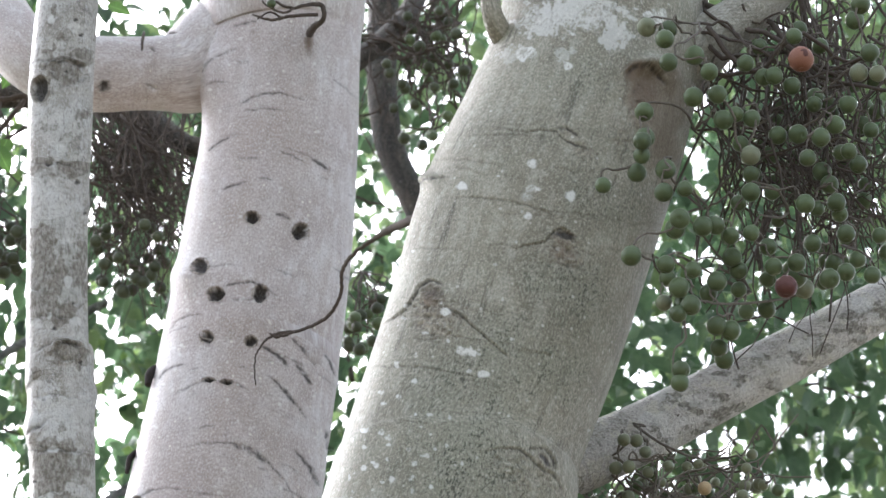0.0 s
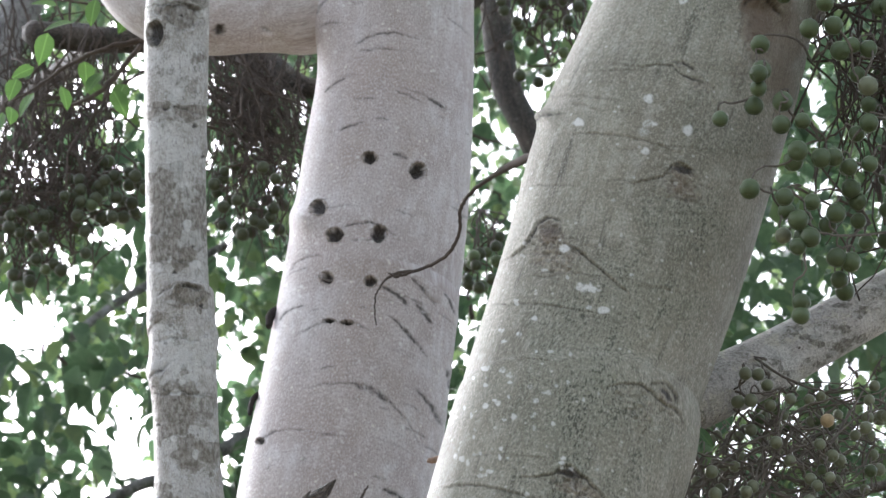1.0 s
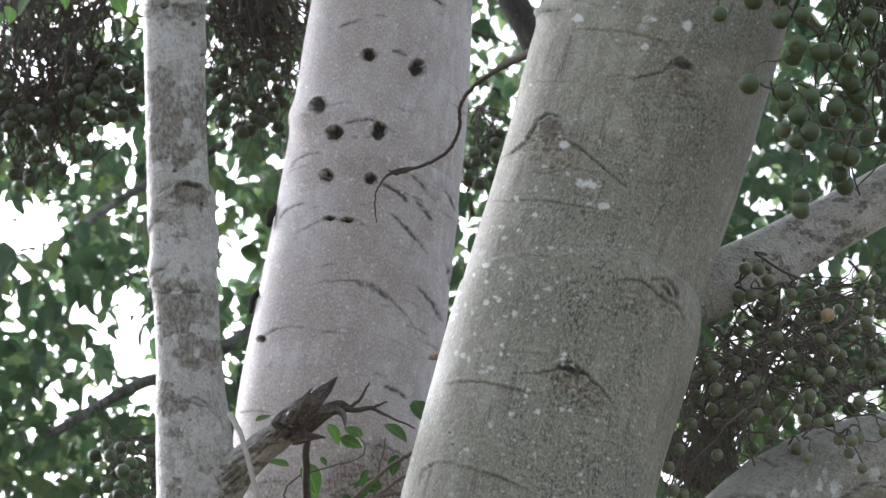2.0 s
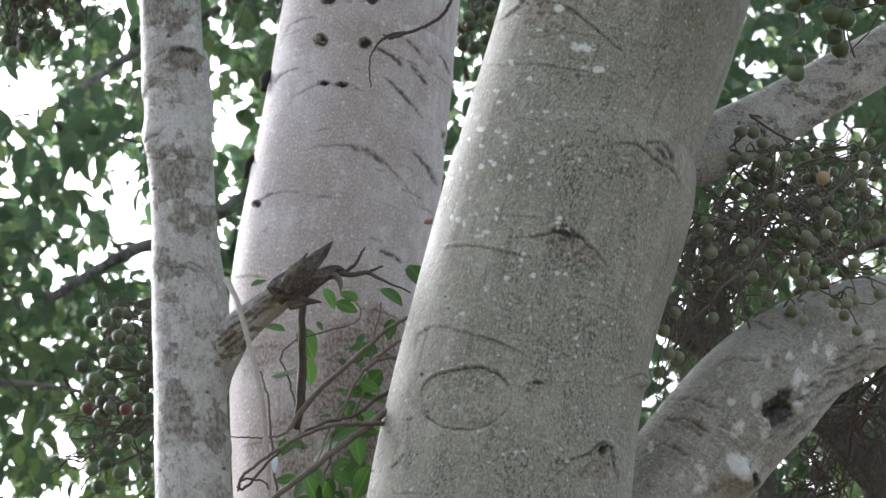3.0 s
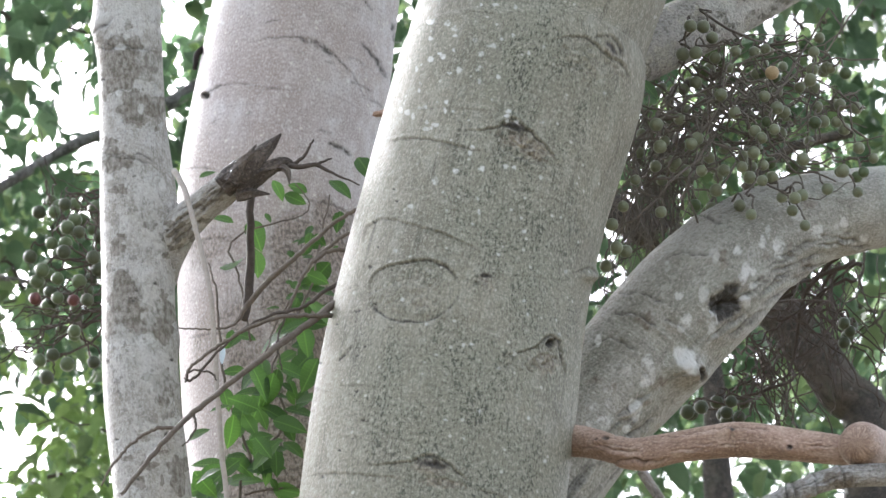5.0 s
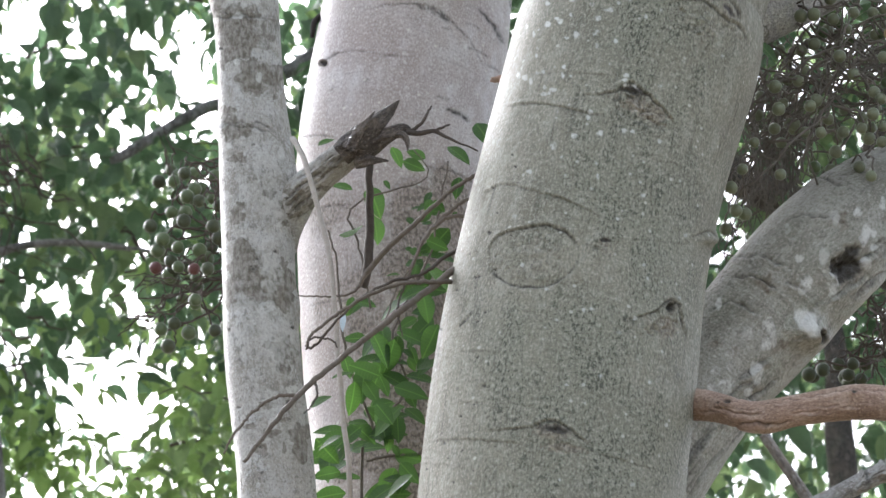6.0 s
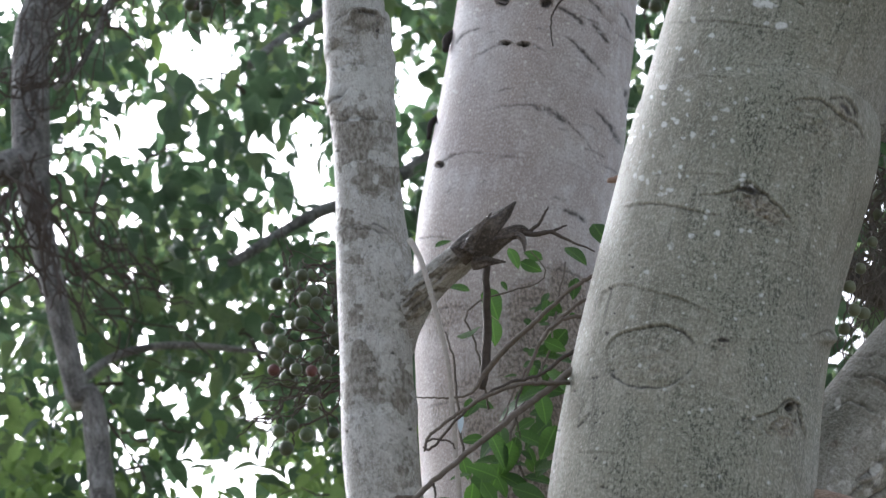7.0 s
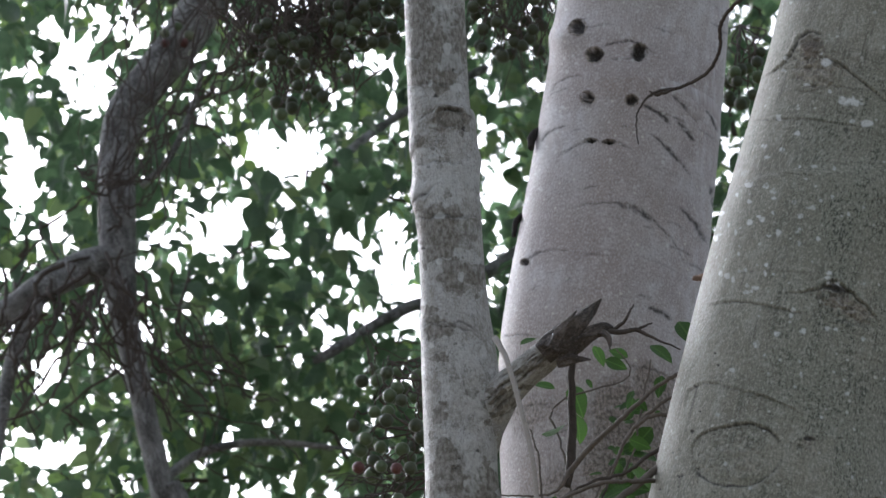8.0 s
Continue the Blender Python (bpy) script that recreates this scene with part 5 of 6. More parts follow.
right_limbs.append(("trunk", [(1500, 5200, 130, 8.8), (1520, 3000, 95, 8.8), (1560, 1500, 60, 8.8), (1600, 900, 44, 8.8), (1539, 780, 42, 8.8), (1469, 686, 40, 8.8), (1398, 621, 38, 8.8), (1278, 541, 34, 8.8), (1127, 462, 30, 8.8), (976, 293, 28, 8.9), (990, 172, 26, 9.0), (1057, -435, 22, 9.0), (1147, -951, 14, 9.0)]))
right_limbs.append(("limb", [(963, -129, 24, 7.6), (884, -288, 26, 7.6), (846, -369, 27, 7.6), (829, -480, 28, 7.6), (829, -633, 30, 7.6), (832, -942, 26, 7.6)]))
right_limbs.append(("limb", [(-133, -267, 22, 8.6), (110, -429, 22, 7.2), (3, -453, 24, 6.97), (104, -443, 25, 6.95), (266, -440, 24, 6.95), (407, -410, 22, 6.92), (549, -366, 20, 6.9), (851, -583, 20, 7.2), (908, -738, 20, 7.5)]))
right_limbs.append(("limb", [(1560, 330, 10, 7.4), (1450, 360, 9, 7.4), (1370, 430, 8, 7.4)]))
right_limbs.append(("limb", [(1352, 1243, 30, 8.7), (1336, 1042, 26, 8.7), (1325, 922, 24, 8.7), (1319, 781, 20, 8.7), (1288, 621, 16, 8.75)]))
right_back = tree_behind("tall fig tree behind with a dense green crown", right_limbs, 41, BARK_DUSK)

GAPS = [(400, -605, 100, 40), (330, -605, 40, 30)]
GAPS += [(1440, 132, 16, 14), (1486, 132, 20, 15), (1466, 162, 13, 17), (1308, 300, 20, 20), (1405, 295, 12, 12), (1475, 368, 38, 18), (1512, 378, 16, 13), (1236, 106, 14, 12), (1530, 205, 14, 12), (1395, 240, 10, 10), (1548, 352, 14, 12), (1499, -374, 18, 18), (1452, -249, 18, 18), (1544, -239, 20, 20), (1602, -253, 12, 12)]
GAPS += [(1682, -262, 14, 14), (1556, -304, 10, 10), (1455, -250, 16, 14), (1407, -190, 22, 16), (1502, -156, 20, 16), (1517, -72, 22, 28), (1549, -70, 20, 20), (1582, -100, 20, 16), (1307, 12, 20, 30), (1433, 138, 22, 16), (1456, 170, 18, 22), (1605, 204, 30, 40), (1644, 203, 40, 26), (1293, -34, 16, 12)]
GAPS += [(-60, 685, 36, 22), (-38, 783, 40, 50), (40, 893, 50, 44), (99, 849, 26, 40), (-149, 770, 18, 40), (-71, 816, 24, 22), (13, 993, 30, 20), (86, 797, 26, 30), (-79, 1025, 50, 20)]
GAPS += [(-355, -58, 62, 55), (-484, 62, 45, 60), (-9, 74, 80, 50), (-117, 199, 66, 48), (-454, 174, 45, 35), (177, 208, 45, 28), (191, 303, 45, 55), (-435, 458, 42, 45), (-416, 594, 80, 34)]
GAPS += [(-80, 672, 70, 26), (84, 382, 40, 26), (180, 285, 40, 62), (25, 50, 32, 36), (388, 110, 20, 50), (60, 810, 60, 60), (68, 873, 72, 72), (384, 107, 36, 52), (447, -579, 60, 22)]
GAPS += [(1405, -343, 28, 52), (897, -340, 16, 22), (7, -235, 34, 44), (165, -110, 30, 25), (-28, 53, 50, 40), (-138, 733, 36, 26), (-34, 845, 50, 34), (-229, 682, 26, 22), (64, 695, 30, 18), (-157, 607, 18, 14), (-231, 833, 26, 30)]
GAPS += [(-479, 93, 48, 70), (-436, -159, 22, 14), (-505, -99, 14, 16), (-449, 172, 46, 26), (-500, -4, 22, 26), (-303, -197, 16, 10), (-370, -99, 60, 50), (109, -101, 22, 26)]
GAPS += [(27, 181, 17, 14), (70, 210, 12, 16), (107, 219, 24, 26), (152, 197, 28, 22), (126, 259, 22, 26), (179, 222, 28, 30), (198, 312, 48, 58), (87, 312, 16, 16), (44, 328, 14, 16)]
GAPS += [(115, 312, 22, 14), (80, 371, 28, 17), (139, 364, 22, 20), (27, 398, 20, 22), (3, 247, 12, 20), (3, 288, 10, 14), (127, 157, 16, 8), (57, 422, 14, 10)]
GAPS += [(1190, 1003, 12, 12), (1250, 942, 14, 16), (1345, 917, 20, 16), (1236, 992, 20, 26), (1184, 814, 10, 12), (1275, 837, 18, 12), (1420, 831, 12, 14)]


def crown(parent, material, box, north, clumps, leaves, size, seed, thin=0.0, label="", radius=0.145, gap=0.9):
    """Leaf clumps through a block of air, with the gaps where sky shows."""
    r = np.random.default_rng(seed)
    out = []
    while len(out) < clumps:
        u, v, y = r.uniform(box[0], box[1]), r.uniform(box[2], box[3]), r.uniform(*north)
        if noise.noise(Vector((u / 170.0, v / 170.0, y * 0.7 + seed))) < thin:
            continue
        if any(((u - g[0]) / (g[2] * gap * 0.8)) ** 2 + ((v - g[1]) / (g[3] * gap * 0.8)) ** 2 < 1 for g in GAPS):
            continue
        out.append(spot(u, v, y))
    pts = np.repeat(np.array([list(p) for p in out]), leaves, axis=0)
    pts = pts + r.normal(0, radius, pts.shape) * np.array([1, 1.3, 0.75])
    u, v = view_pixels(pts)
    stay = r.uniform(0, 1, len(pts)) < 0.09
    rough = 0.55 * np.sin(u / 11.0 + v / 17.0) * np.sin(v / 9.0 - u / 23.0) + 0.35 * np.sin(u / 5.3 + 1.0) * np.sin(v / 6.1)
    ok = np.ones(len(pts), bool)
    for g in GAPS:
        ok &= stay | (((u - g[0]) / (g[2] * gap + 3)) ** 2 + ((v - g[1]) / (g[3] * gap + 3)) ** 2 > 1 + rough)
    return leaf_mass("crown", material, parent, pts[ok], size, seed, label=label)


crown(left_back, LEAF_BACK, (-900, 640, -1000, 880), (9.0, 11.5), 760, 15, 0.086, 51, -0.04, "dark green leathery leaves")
crown(left_back, LEAF_LIGHT, (-900, 640, -700, 1300), (9.2, 12.0), 330, 13, 0.086, 52, 0.0, "lighter young leaves")
crown(left_back, LEAF_BRIGHT, (-500, 420, 780, 1250), (8.9, 10.2), 230, 16, 0.058, 53, -0.05, "leaves with sunlight painted into their green")
crown(left_back, LEAF_BRIGHT, (-600, 420, -500, 780), (9.4, 12.0), 90, 14, 0.058, 58, 0.05, "leaves with sunlight painted into their green")
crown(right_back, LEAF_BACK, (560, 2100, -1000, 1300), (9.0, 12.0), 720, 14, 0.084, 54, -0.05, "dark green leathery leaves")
crown(right_back, LEAF_LIGHT, (560, 2100, -800, 1300), (9.0, 12.5), 420, 13, 0.086, 55, 0.0, "lighter young leaves")
crown(right_back, LEAF_BACK, (1300, 1950, -560, 60), (7.6, 9.0), 80, 14, 0.075, 60, -0.2, "dark green leathery leaves")
crown(right_back, LEAF_LIGHT, (1250, 1900, -200, 700), (8.6, 10.0), 50, 13, 0.08, 61, -0.1, "lighter young leaves")
crown(right_back, LEAF_LIGHT, (1480, 2000, -900, -400), (7.0, 8.5), 60, 16, 0.066, 59, -0.2, "lighter young leaves")
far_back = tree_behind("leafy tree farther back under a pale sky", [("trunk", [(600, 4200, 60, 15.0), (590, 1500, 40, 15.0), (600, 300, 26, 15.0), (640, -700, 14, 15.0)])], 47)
crown(far_back, LEAF_BACK, (-1000, 700, -1000, 1300), (14.0, 17.0), 430, 16, 0.086, 56, 0.0, "fine dark leaves", 0.22, 0.82)
crown(far_back, LEAF_LIGHT, (560, 2200, -1000, 1300), (14.0, 17.0), 600, 16, 0.086, 57, 0.02, "fine lighter leaves", 0.22, 0.82)


lo, hi = (-281, 338), (62, 633)
crown(left_back, LEAF_BACK, (lo[0], hi[0], lo[1], hi[1]), (9.2, 11.0), 9, 16, 0.07, 150, -0.6, "dark green leathery leaves", 0.15)
crown(left_back, LEAF_LIGHT, (lo[0], hi[0], lo[1], hi[1]), (9.2, 11.0), 20, 14, 0.075, 151, -0.6, "lighter young leaves", 0.15)
lo, hi = (86, 222), (263, 665)
crown(left_back, LEAF_BACK, (lo[0], hi[0], lo[1], hi[1]), (9.2, 11.0), 7, 16, 0.07, 152, -0.6, "dark green leathery leaves", 0.15)


def twiggery(parent, n, box, north, seed, w=0.006):
    """Thin bare branches within a crown."""
    r = np.random.default_rng(seed)
    rnd = random.Random(seed)
    for _ in range(n):
        bm = bmesh.new()
        u, v, y = r.uniform(box[0], box[1]), r.uniform(box[2], box[3]), r.uniform(*north)
        a, ln = r.uniform(0, 6.2832), r.uniform(80, 260)
        pts = [(u + math.cos(a) * ln * t + r.normal(0, 10), v + math.sin(a) * 0.6 * ln * t + r.normal(0, 10) + 20 * t * t) for t in (0, 0.35, 0.7, 1)]
        ww = w * r.uniform(0.4, 1.5)
        tube(bm, [(*spot(*p, y), ww * (1 - 0.22 * k)) for k, p in enumerate(pts)], 5, 10, 0.01, rnd)
        part("branch", bm, DARK_TWIG, parent)


twiggery(left_back, 170, (-700, 640, -800, 1150), (8.9, 11.0), 61)
twiggery(right_back, 150, (600, 1900, -800, 1150), (8.9, 11.0), 62)

rnd = random.Random(66)
for rows_w in bramble(34, (-434, 296), (-466, 437), (60, 70), 8.4, 0.2, 67, 0, 0.008) + bramble(22, (-321, 277), (-282, 439), (30, 60), 8.4, 0.2, 68, 0, 0.007) + bramble(16, (-341, 125), (-259, 96), (30, 50), 8.4, 0.1, 69, 20, 0.005):
    bm = bmesh.new()
    tube(bm, [(*q, rows_w[1] * (1 - 0.12 * k)) for k, q in enumerate(rows_w[0])], 5, 16, 0.006, rnd)
    part("branch", bm, DARK_TWIG, left_back)
for rows_w in bramble(24, (-210, 359), (-99, 521), (70, 80), 8.9, 0.3, 160, 0, 0.0045) + bramble(26, (-185, -187), (-269, 126), (70, 60), 8.3, 0.1, 161, 0, 0.004):
    bm = bmesh.new()
    tube(bm, [(*q, rows_w[1] * (1 - 0.12 * k)) for k, q in enumerate(rows_w[0])], 5, 16, 0.008, rnd)
    part("branch", bm, DARK_TWIG, left_back)

# ---- bunches of figs ----
HERO = [(1299, -585), (1330, -576), (1348, -595), (1352, -532), (1389, -553), (1413, -515), (1390, -473), (1415, -473), (1299, -440), (1432, -429), (1461, -441), (1293, -399), (1310, -384), (1308, -362), (1337, -346), (1288, -337), (1225, -309), (1335, -301), (1372, -306), (1504, -436), (1474, -392), (1475, -361), (1482, -333), (1464, -277), (1491, -303), (1522, -303), (1533, -406), (1565, -399), (1487, -537), (1510, -561), (1559, -586), (1578, -602), (1604, -570), (1537, -517), (1547, -486), (1510, -501), (1603, -457), (1637, -432), (1611, -482), (1652, -464), (1670, -508), (1616, -408), (1641, -371), (1610, -346), (1635, -325), (1690, -360)]
HERO += [(1705, -423), (1671, -378), (1584, -284), (1611, -278), (1648, -261), (1648, -292), (1671, -620), (1683, -649), (1690, -559), (1370, -238), (1422, -236), (1459, -225), (1591, -370), (1725, -525), (1284, -184), (1371, -234), (1344, -146), (1347, -172), (1396, -161), (1381, -130), (1336, -100), (1374, -73), (1366, -95), (1393, -101), (1360, 27), (1380, 39), (1434, -146), (1437, -112), (1470, -155), (1477, -126), (1438, -67), (1467, -56), (1485, -89), (1433, -23), (1456, -1), (1513, -137), (1532, -96), (1532, -173), (1564, -151), (1598, -136), (1627, -141), (1518, -202), (1459, -220), (1453, -188), (1603, -213), (1587, -175)]
HERO += [(1711, -163), (1664, -233), (1717, -231), (1681, -190), (1642, -183), (1665, -161), (1426, -233), (1501, -231)]
CHINK = (1405, -343, 26, 50)
rnd = random.Random(70)
top_figs = [(u, v, rnd.uniform(4.88, 4.95) if u < 1430 else rnd.uniform(4.96, 5.1)) for u, v in HERO] + scatter(46, (1640, -379), (150, 240), 5.3, 0.1, 71, lambda u, v: u > 1470) + scatter(24, (1800, -380), (120, 200), 5.15, 0.12, 79)
big = fig_cluster("heavy hanging bunch of round green figs on woody stalks", [(1398, -609, 5.1), (1489, -632, 5.1), (1460, -518, 5.1), (1581, -593, 5.1), (1633, -503, 5.05), (1713, -597, 5.05), (1391, -414, 5.1), (1543, -408, 5.08)],
    top_figs, 0.0312, ["green"] * 16 + ["dull"], 74, FRUIT_TWIG,
    bramble(50, (1489, -591), (1486, -163), (70, 80), 5.2, 0.14, 75, 0, 0.0032, CHINK) + bramble(70, (1621, -615), (1627, -217), (80, 90), 5.3, 0.2, 76, 0, 0.0036, CHINK) + bramble(36, (1493, -386), (1727, -322), (60, 80), 5.3, 0.15, 78, 0, 0.003) + bramble(12, (1397, -629), (1724, -536), (30, 50), 5.1, 0.08, 77, 40, 0.006), 0.0045, DARK_TWIG)
rnd = random.Random(5)
ripe = fig(big, spot(1578, -568, 4.93), 0.043, "ripe", rnd)
bm = bmesh.new()
bmesh.ops.create_icosphere(bm, subdivisions=2, radius=0.16)
for q in bm.verts:
    q.co = Vector((q.co.x * (1 + 0.5 * noise.noise(q.co * 9)), q.co.y * 0.5, q.co.z * 1.2)) + Vector((0.08, -0.42, -0.5))
part("eye", bm, FIG_RED, ripe, "dark split eye of the fig")
ripe.matrix_basis = Matrix.Translation(ripe.matrix_basis.translation) @ Matrix.Diagonal((0.043, 0.043, 0.043, 1))
fig(big, spot(1559, -155, 4.95), 0.036, "red", rnd)

TANGLE = [(1274, 144), (1305, 146), (1319, 166), (1224, 197), (1284, 188), (1265, 193), (1349, 190), (1324, 200), (1382, 198), (1406, 190), (1333, 223), (1256, 257), (1331, 268), (1416, 272), (1265, 292), (1259, 309), (1353, 295), (1404, 316), (1441, 300), (1214, 320), (1175, 309), (1219, 356), (1237, 351), (1279, 356), (1293, 342), (1380, 336), (1398, 343), (1419, 327), (1395, 370), (1372, 377), (1402, 390), (1371, 393), (1305, 379), (1295, 403), (1218, 395), (1183, 418), (1230, 476), (1156, 465), (1168, 549), (1143, 535), (1138, 494), (1325, 432), (1385, 413), (1397, 425), (1414, 413), (1435, 447)]
TANGLE += [(1459, 447), (1475, 441), (1454, 472), (1480, 496), (1387, 477), (1492, 188), (1491, 217), (1494, 243), (1472, 252), (1505, 163), (1512, 222), (1290, 243), (1449, 396), (1126, 568), (1425, 292)]
rnd = random.Random(80)
mid_figs = [(u, v, 5.26 + rnd.uniform(0, 0.12)) for u, v in TANGLE] + scatter(62, (1340, 320), (170, 150), 5.5, 0.08, 81, lambda u, v: v > 150) + scatter(20, (1540, 330), (70, 120), 5.4, 0.1, 87)
mid = fig_cluster("dense tangle of small olive-green figs on brown stalks", [(1250, 330, 5.5), (1300, 260, 5.5), (1400, 300, 5.5), (1480, 320, 5.5), (1240, 480, 5.5), (1560, 260, 5.5)],
    mid_figs, 0.0212, ["dull"] * 8 + ["green"], 83, FRUIT_TWIG,
    bramble(36, (1240, 400), (1420, 250), (50, 70), 5.46, 0.16, 84, -40, 0.0029) + bramble(90, (1210, 320), (1200, 560), (36, 55), 5.62, 0.12, 85, 0, 0.0022) + bramble(30, (1300, 265), (1520, 335), (60, 66), 5.5, 0.14, 86, 30, 0.0027), 0.0032, FRUIT_TWIG)
fig(mid, spot(1427, 217, 5.24), 0.026, "tan", rnd)

LEFT_BUNCH = [(175, 496), (163, 508), (145, 540), (167, 532), (109, 556), (137, 582), (129, 603), (159, 597), (202, 606), (157, 630), (208, 634), (202, 518), (224, 524), (220, 556), (222, 584), (175, 470), (224, 468), (171, 560), (188, 649)]
rnd = random.Random(90)
left_figs = [(u, v, 6.2 + rnd.uniform(0, 0.16)) for u, v in LEFT_BUNCH] + scatter(28, (180, 560), (80, 110), 6.42, 0.05, 91) + scatter(10, (180, 740), (60, 50), 6.3, 0.08, 92)
lf = fig_cluster("bunch of shaded green figs beside the slim trunk", [(230, 620, 6.4), (225, 500, 6.4), (200, 680, 6.4)], left_figs, 0.027, ["dusk", "green", "green"], 93, DARK_TWIG,
    bramble(16, (250, 640), (60, 690), (20, 50), 6.4, 0.12, 94, 0) + bramble(10, (240, 560), (160, 460), (30, 40), 6.4, 0.12, 95, 0))
for p in ((119, 622), (175, 630)):
    fig(lf, spot(*p, 6.2), 0.027, "red", rnd)

GAP = (9, -225)


def clear(u, v):
    """Away from the opening in the fruit where sky shows."""
    return ((u - GAP[0]) / 52) ** 2 + ((v - GAP[1]) / 62) ** 2 > 1


SHADED = [(90, -193), (96, -174), (118, -178), (137, -183), (161, -193), (119, -157), (93, -151), (122, -140), (151, -120), (88, -116), (93, -97), (149, -161), (185, -187), (196, -170), (64, -159), (76, -159), (105, -58), (-25, -116), (-33, -155), (16, -50), (66, -29), (-50, -143)]
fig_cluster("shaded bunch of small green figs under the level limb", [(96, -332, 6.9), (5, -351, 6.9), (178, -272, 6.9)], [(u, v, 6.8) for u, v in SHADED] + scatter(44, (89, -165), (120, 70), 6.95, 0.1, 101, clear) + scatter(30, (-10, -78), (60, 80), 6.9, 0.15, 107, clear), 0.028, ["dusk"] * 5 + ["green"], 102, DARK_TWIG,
    bramble(45, (94, -443), (68, -220), (70, 70), 6.95, 0.15, 103, 0, 0.004) + bramble(30, (-27, -463), (-13, -260), (40, 50), 6.95, 0.15, 104, 0, 0.004) + bramble(60, (-83, -246), (-64, -93), (55, 60), 7.0, 0.2, 105, 0, 0.0036) + bramble(90, (50, -284), (38, -92), (70, 55), 7.0, 0.2, 106, 0, 0.0036))
red_pair = fig_cluster("few red and green figs on the shaded forked trunk", [(-216, -157, 8.52), (-190, -167, 8.52)], [(-231, -147, 8.36), (-185, -144, 8.36), (-170, -110, 8.4), (-206, -159, 8.34)], 0.026, ["dull", "green"], 108, DARK_TWIG)
for p in ((-224, -137), (-200, -134)):
    fig(red_pair, spot(*p, 8.34), 0.028, "red", rnd)
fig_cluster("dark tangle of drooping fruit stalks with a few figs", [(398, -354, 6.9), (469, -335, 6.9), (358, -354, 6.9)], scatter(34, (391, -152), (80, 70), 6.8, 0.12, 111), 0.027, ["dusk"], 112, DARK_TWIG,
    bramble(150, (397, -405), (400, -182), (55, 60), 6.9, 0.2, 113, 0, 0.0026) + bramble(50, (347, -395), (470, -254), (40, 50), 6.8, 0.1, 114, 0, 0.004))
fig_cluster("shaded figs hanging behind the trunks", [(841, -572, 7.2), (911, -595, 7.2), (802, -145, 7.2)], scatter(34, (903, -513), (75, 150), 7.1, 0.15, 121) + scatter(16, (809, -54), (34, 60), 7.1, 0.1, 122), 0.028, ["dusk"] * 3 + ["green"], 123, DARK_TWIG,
    bramble(40, (890, -635), (905, -452), (50, 60), 7.2, 0.15, 124, 0, 0.004) + bramble(14, (811, -561), (952, -575), (20, 40), 7.1, 0.1, 125, 10, 0.006))
fig_cluster("small figs among dry stalks under the thick limb", [(1400, 760, 6.0), (1330, 800, 6.0)], scatter(10, (1330, 820), (60, 40), 5.95, 0.1, 131) + scatter(6, (1555, 690), (20, 30), 5.9, 0.1, 132), 0.026, ["dusk"], 133, DARK_TWIG,
    bramble(40, (1400, 700), (1420, 830), (40, 50), 6.1, 0.15, 134, 0, 0.0028) + bramble(46, (1500, 560), (1530, 760), (60, 60), 6.2, 0.2, 136, 0, 0.0026) + bramble(6, (1568, 500), (1380, 640), (20, 20), 6.0, 0.1, 137, -20, 0.006) + bramble(8, (1560, 560), (1400, 700), (20, 40), 6.0, 0.1, 135, 10, 0.005))

# ---- climbing vine against the far trunk ----
vine = thing("vine", "green leafy vine climbing between the trunks", "vine")
bm = bmesh.new()
for pts in (
    [(470, 6000, 4, 5.7), (480, 2500, 4, 5.68), (479, 1046, 3, 5.66), (499, 926, 3, 5.66), (469, 836, 2.5, 5.65), (448, 746, 2.5, 5.65), (438, 626, 2, 5.65), (423, 566, 1.5, 5.65)],
    [(499, 926, 3, 5.66), (559, 845, 2.5, 5.65), (538, 745, 2.5, 5.64), (598, 625, 2, 5.64), (618, 545, 2, 5.64), (637, 445, 1.5, 5.64)],
    [(489, 976, 2.5, 5.66), (539, 966, 2.5, 5.64), (599, 963, 2, 5.63)],
    [(498, 705, 2, 5.6), (478, 595, 2, 5.6), (467, 525, 2, 5.6), (597, 475, 1.5, 5.6), (577, 425, 1.2, 5.6)]):
    tube(bm, line_rows(pts), 5, 6 * len(pts), 0.002)
part("stem", bm, GREY_TWIG, vine)
vs, fs = leaf_shape(1.0, 0.56, 0.18, 0.22, 6)
vine_leaf = bpy.data.meshes.new("leaf")
vine_leaf.from_pydata(vs.tolist(), [], fs)
vine_leaf.polygons.foreach_set("use_smooth", np.ones(len(fs), dtype=bool))
vine_leaf.materials.append(LEAF_VINE)
rnd = random.Random(8)


def hang_leaf(parent, u, v, y, turn, size, mesh):
    """A leaf whose base is at the place; turn: degrees, clockwise from right, on the face seen from the south."""
    ob = part("leaf", mesh, None, parent)
    a = radians(turn)
    way = Vector((math.cos(a), rnd.uniform(-0.5, 0.2), -math.sin(a))).normalized()
    nor = Vector((rnd.uniform(-0.8, 0.8), -1, rnd.uniform(-0.2, 1.3)))
    side = nor.cross(way).normalized()
    nor = way.cross(side)
    ob.matrix_basis = Matrix.Translation(spot(u, v, y)) @ Matrix((way, side, nor)).transposed().to_4x4() @ Matrix.Diagonal((size, size, size, 1))


VINE_LEAVES = []
VINE_LEAVES += [(443, 575, 170, -44), (503, 540, 75, 60), (497, 490, 70, 62), (557, 445, 20, 40), (637, 420, 40, 52), (687, 379, 60, 60), (467, 495, 200, 40), (407, 416, 330, 30)]
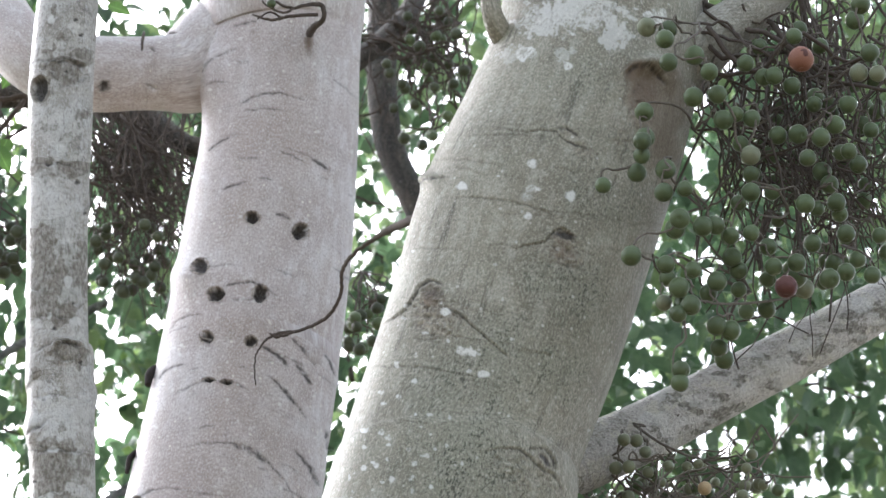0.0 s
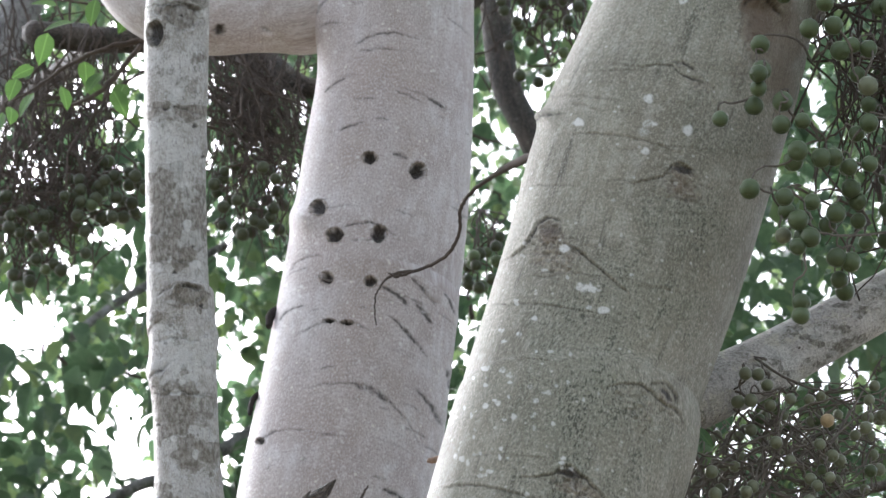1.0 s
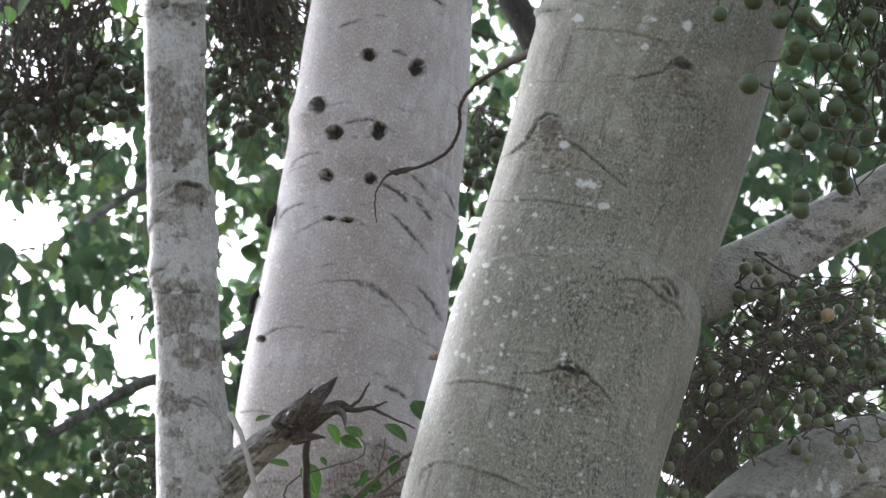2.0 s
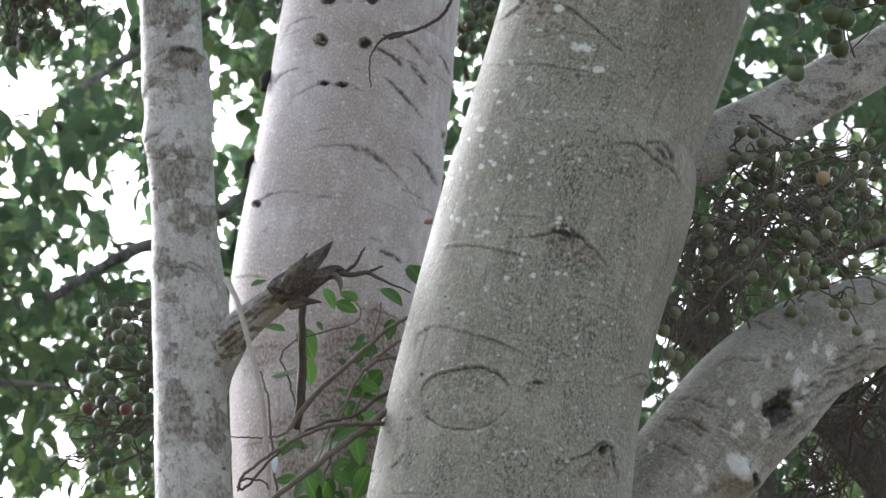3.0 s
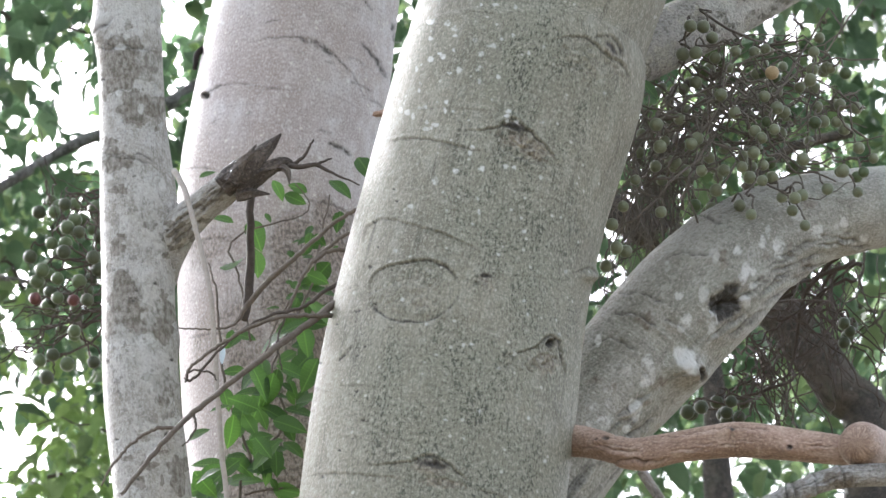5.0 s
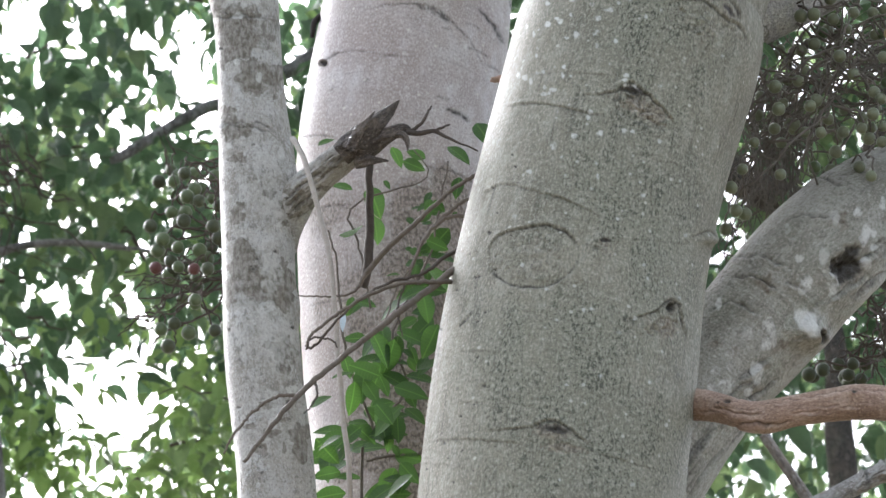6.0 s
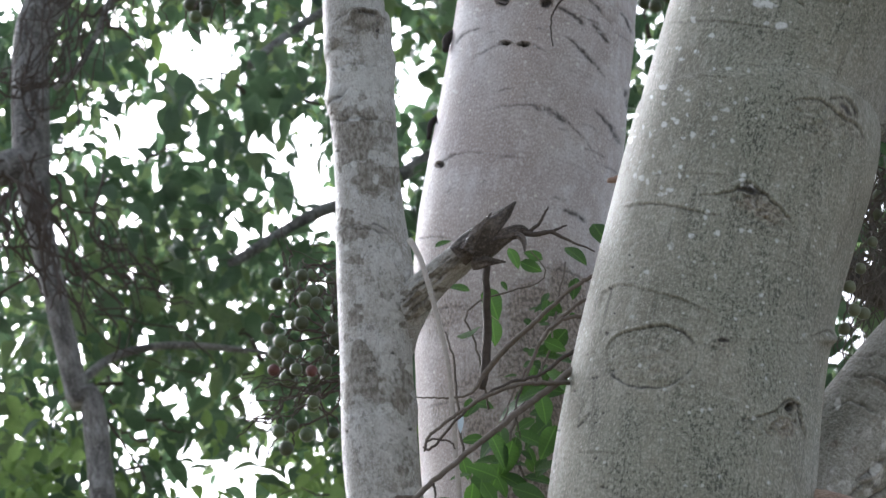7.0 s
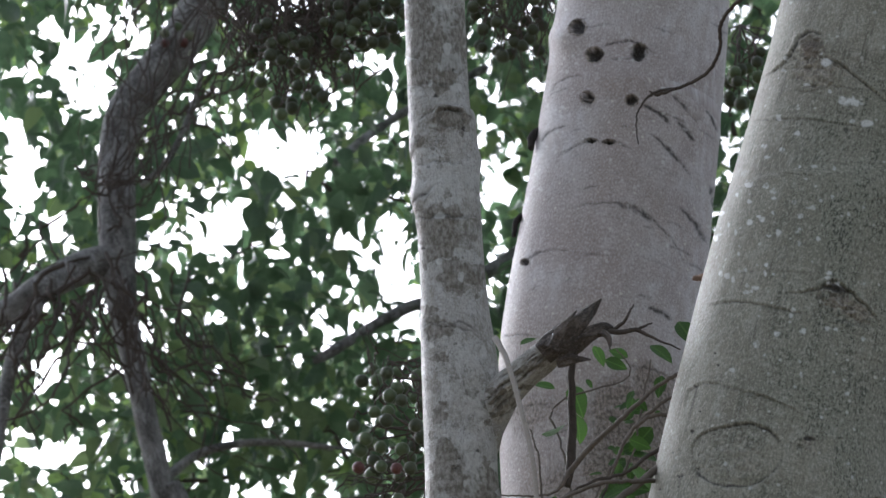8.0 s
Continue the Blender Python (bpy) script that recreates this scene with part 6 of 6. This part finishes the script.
VINE_LEAVES += [(607, 500, 120, 26), (648, 625, 200, 60), (598, 665, 160, 55), (568, 685, 150, 62), (498, 745, 60, 70), (518, 735, 85, 66), (559, 825, 10, 55), (489, 806, 100, 66), (539, 845, 20, 60)]
VINE_LEAVES += [(469, 836, 95, 56), (448, 786, 70, 50), (399, 936, 50, 56), (429, 946, 100, 70), (479, 916, 140, 60), (539, 966, 15, 50), (579, 815, 340, 60), (509, 886, 70, 60), (389, 881, 330, 40)]
VINE_LEAVES += [(459, 906, 40, 60), (519, 795, 100, 70), (638, 565, 130, 60), (598, 585, 20, 40), (657, 474, 100, 40), (477, 435, 10, 30), (537, 420, 60, 40), (597, 440, 200, 34)]
for u, v, a, s in VINE_LEAVES:
    hang_leaf(vine, u, v, rnd.uniform(5.58, 5.68), a, 1.05 * s * span(5.65), vine_leaf)
for _ in range(56):
    u, v = rnd.choice([(499, 846), (559, 875), (469, 946), (439, 996), (518, 785), (588, 665), (558, 765), (608, 725), (539, 1006)])
    hang_leaf(vine, u + rnd.gauss(0, 18), v + rnd.gauss(0, 22), rnd.uniform(5.5, 5.72), rnd.uniform(-20, 200), rnd.uniform(36, 68) * span(5.65), vine_leaf)
vs, fs = leaf_shape(1.0, 0.3, 0.05, 0.1, 6)
for _ in range(46):
    u, v = rnd.choice([(438, 706), (558, 625), (608, 545), (499, 906), (599, 795), (479, 1026), (579, 945), (560, 520), (600, 560), (610, 640)])
    hang_leaf(vine, u + rnd.gauss(0, 26), v + rnd.gauss(0, 30), rnd.uniform(5.6, 5.74), rnd.uniform(-40, 220), rnd.uniform(16, 40) * span(5.65), vine_leaf)
pale_leaf = bpy.data.meshes.new("leaf")
pale_leaf.from_pydata(vs.tolist(), [], fs)
# small pale blue-white sliver, built as a narrow leaf
pale_leaf.materials.append(plain("pale_blue_white_leaf", [(0.55, 0.64, 0.68), (0.48, 0.57, 0.62), (0.62, 0.70, 0.74)], 60.0, 0.4))
hang_leaf(vine, 450, 714, 5.33, 92, 42 * span(5.3), pale_leaf)

# ---- leafy sprigs ----
sprig = thing("leafy_branch", "small branch with soft green leaves", "branch")
bm = bmesh.new()
for pts in (
    [(200, -444, 6, 6.1), (135, -428, 5, 6.1), (75, -403, 4, 6.1), (15, -361, 3, 6.1), (-35, -331, 2, 6.1)],
    [(184, -495, 4, 6.1), (124, -505, 3, 6.1), (43, -514, 2, 6.1)],
    [(195, -434, 5, 6.1), (146, -373, 5, 6.1), (96, -332, 4, 6.1), (6, -321, 2, 6.1)]):
    tube(bm, line_rows(pts), 6, 16, 0.002)
part("stem", bm, DARK_TWIG, sprig)
sprig_leaf = vine_leaf.copy()
sprig_leaf.materials.clear()
sprig_leaf.materials.append(leafy("sprig_leaf_green", (0.035, 0.08, 0.024), (0.055, 0.12, 0.034), (0.095, 0.17, 0.05), (0.17, 0.32, 0.07), False))
for u, v, a, s in ((113, -515, 100, 55), (179, -495, 120, 52), (74, -474, 165, 60), (28, -453, 100, 66), (-26, -371, 100, 55), (5, -346, 120, 56), (55, -357, 70, 50), (95, -403, 80, 60), (126, -383, 120, 60), (166, -363, 100, 60),
    (106, -362, 60, 52), (-35, -320, 80, 50), (-50, -310, 110, 70), (195, -485, 70, 44), (196, -564, 120, 46), (214, -615, 90, 44), (193, -513, 100, 44), (335, -609, 20, 50), (43, -504, 190, 50), (146, -352, 60, 60), (4, -392, 150, 46)):
    hang_leaf(sprig, u, v, rnd.uniform(6.0, 6.15), a, s * span(6.1), sprig_leaf)
lone = thing("leafy_branch", "single fresh green leaf shoot beside the leaning trunk", "branch")
bm = bmesh.new()
tube(bm, line_rows([(1180, 235, 2, 5.3), (1195, 245, 2, 5.28), (1210, 262, 1.5, 5.27)]), 5, 6)
part("stem", bm, GREY_TWIG, lone)
hang_leaf(lone, 1185, 240, 5.26, 40, 50 * span(5.3), sprig_leaf)

# ---- unseen leaves overhead and all round, added to hold back sky light ----
r = np.random.default_rng(141)
pts = []
while len(pts) < 430:
    x, y = r.uniform(-9, 9), r.uniform(-5, 11)
    z = max(8.3, 1.6 + 0.86 * math.hypot(x, max(y, 0)) + 0.9) + r.uniform(0, 1.8)
    if x > -5.5 + 0.3 * y and noise.noise(Vector((x * 0.4, y * 0.4, 3.0))) > -0.15:
        pts.append((x, y, z))
pts = np.repeat(np.array(pts), 18, axis=0) + r.normal(0, 0.38, (430 * 18, 3)) * np.array([1, 1, 0.45])
tagged(leaf_mass("canopy", LEAF_BACK, None, pts, 0.24, 142, cells=2), "unseen dark green leaves added overhead to block sky light", "leaves", kind="stuff")
# out-of-view leaf ring, added to cut light from the low sky
pts = []
while len(pts) < 7200:
    a, d = r.uniform(-math.pi, math.pi), r.uniform(11, 15)
    north = 0.55 < a < 2.39
    d = d + 6 if north else d
    pts.append((d * math.cos(a), d * math.sin(a), r.uniform(0.1, 1) ** 0.8 * (5.6 if north else 6.5)))
tagged(leaf_mass("woods", LEAF_BACK, None, np.array(pts), 0.55, 143, cells=2), "unseen dark green leaf ring added to block low sky light", "trees", kind="stuff")
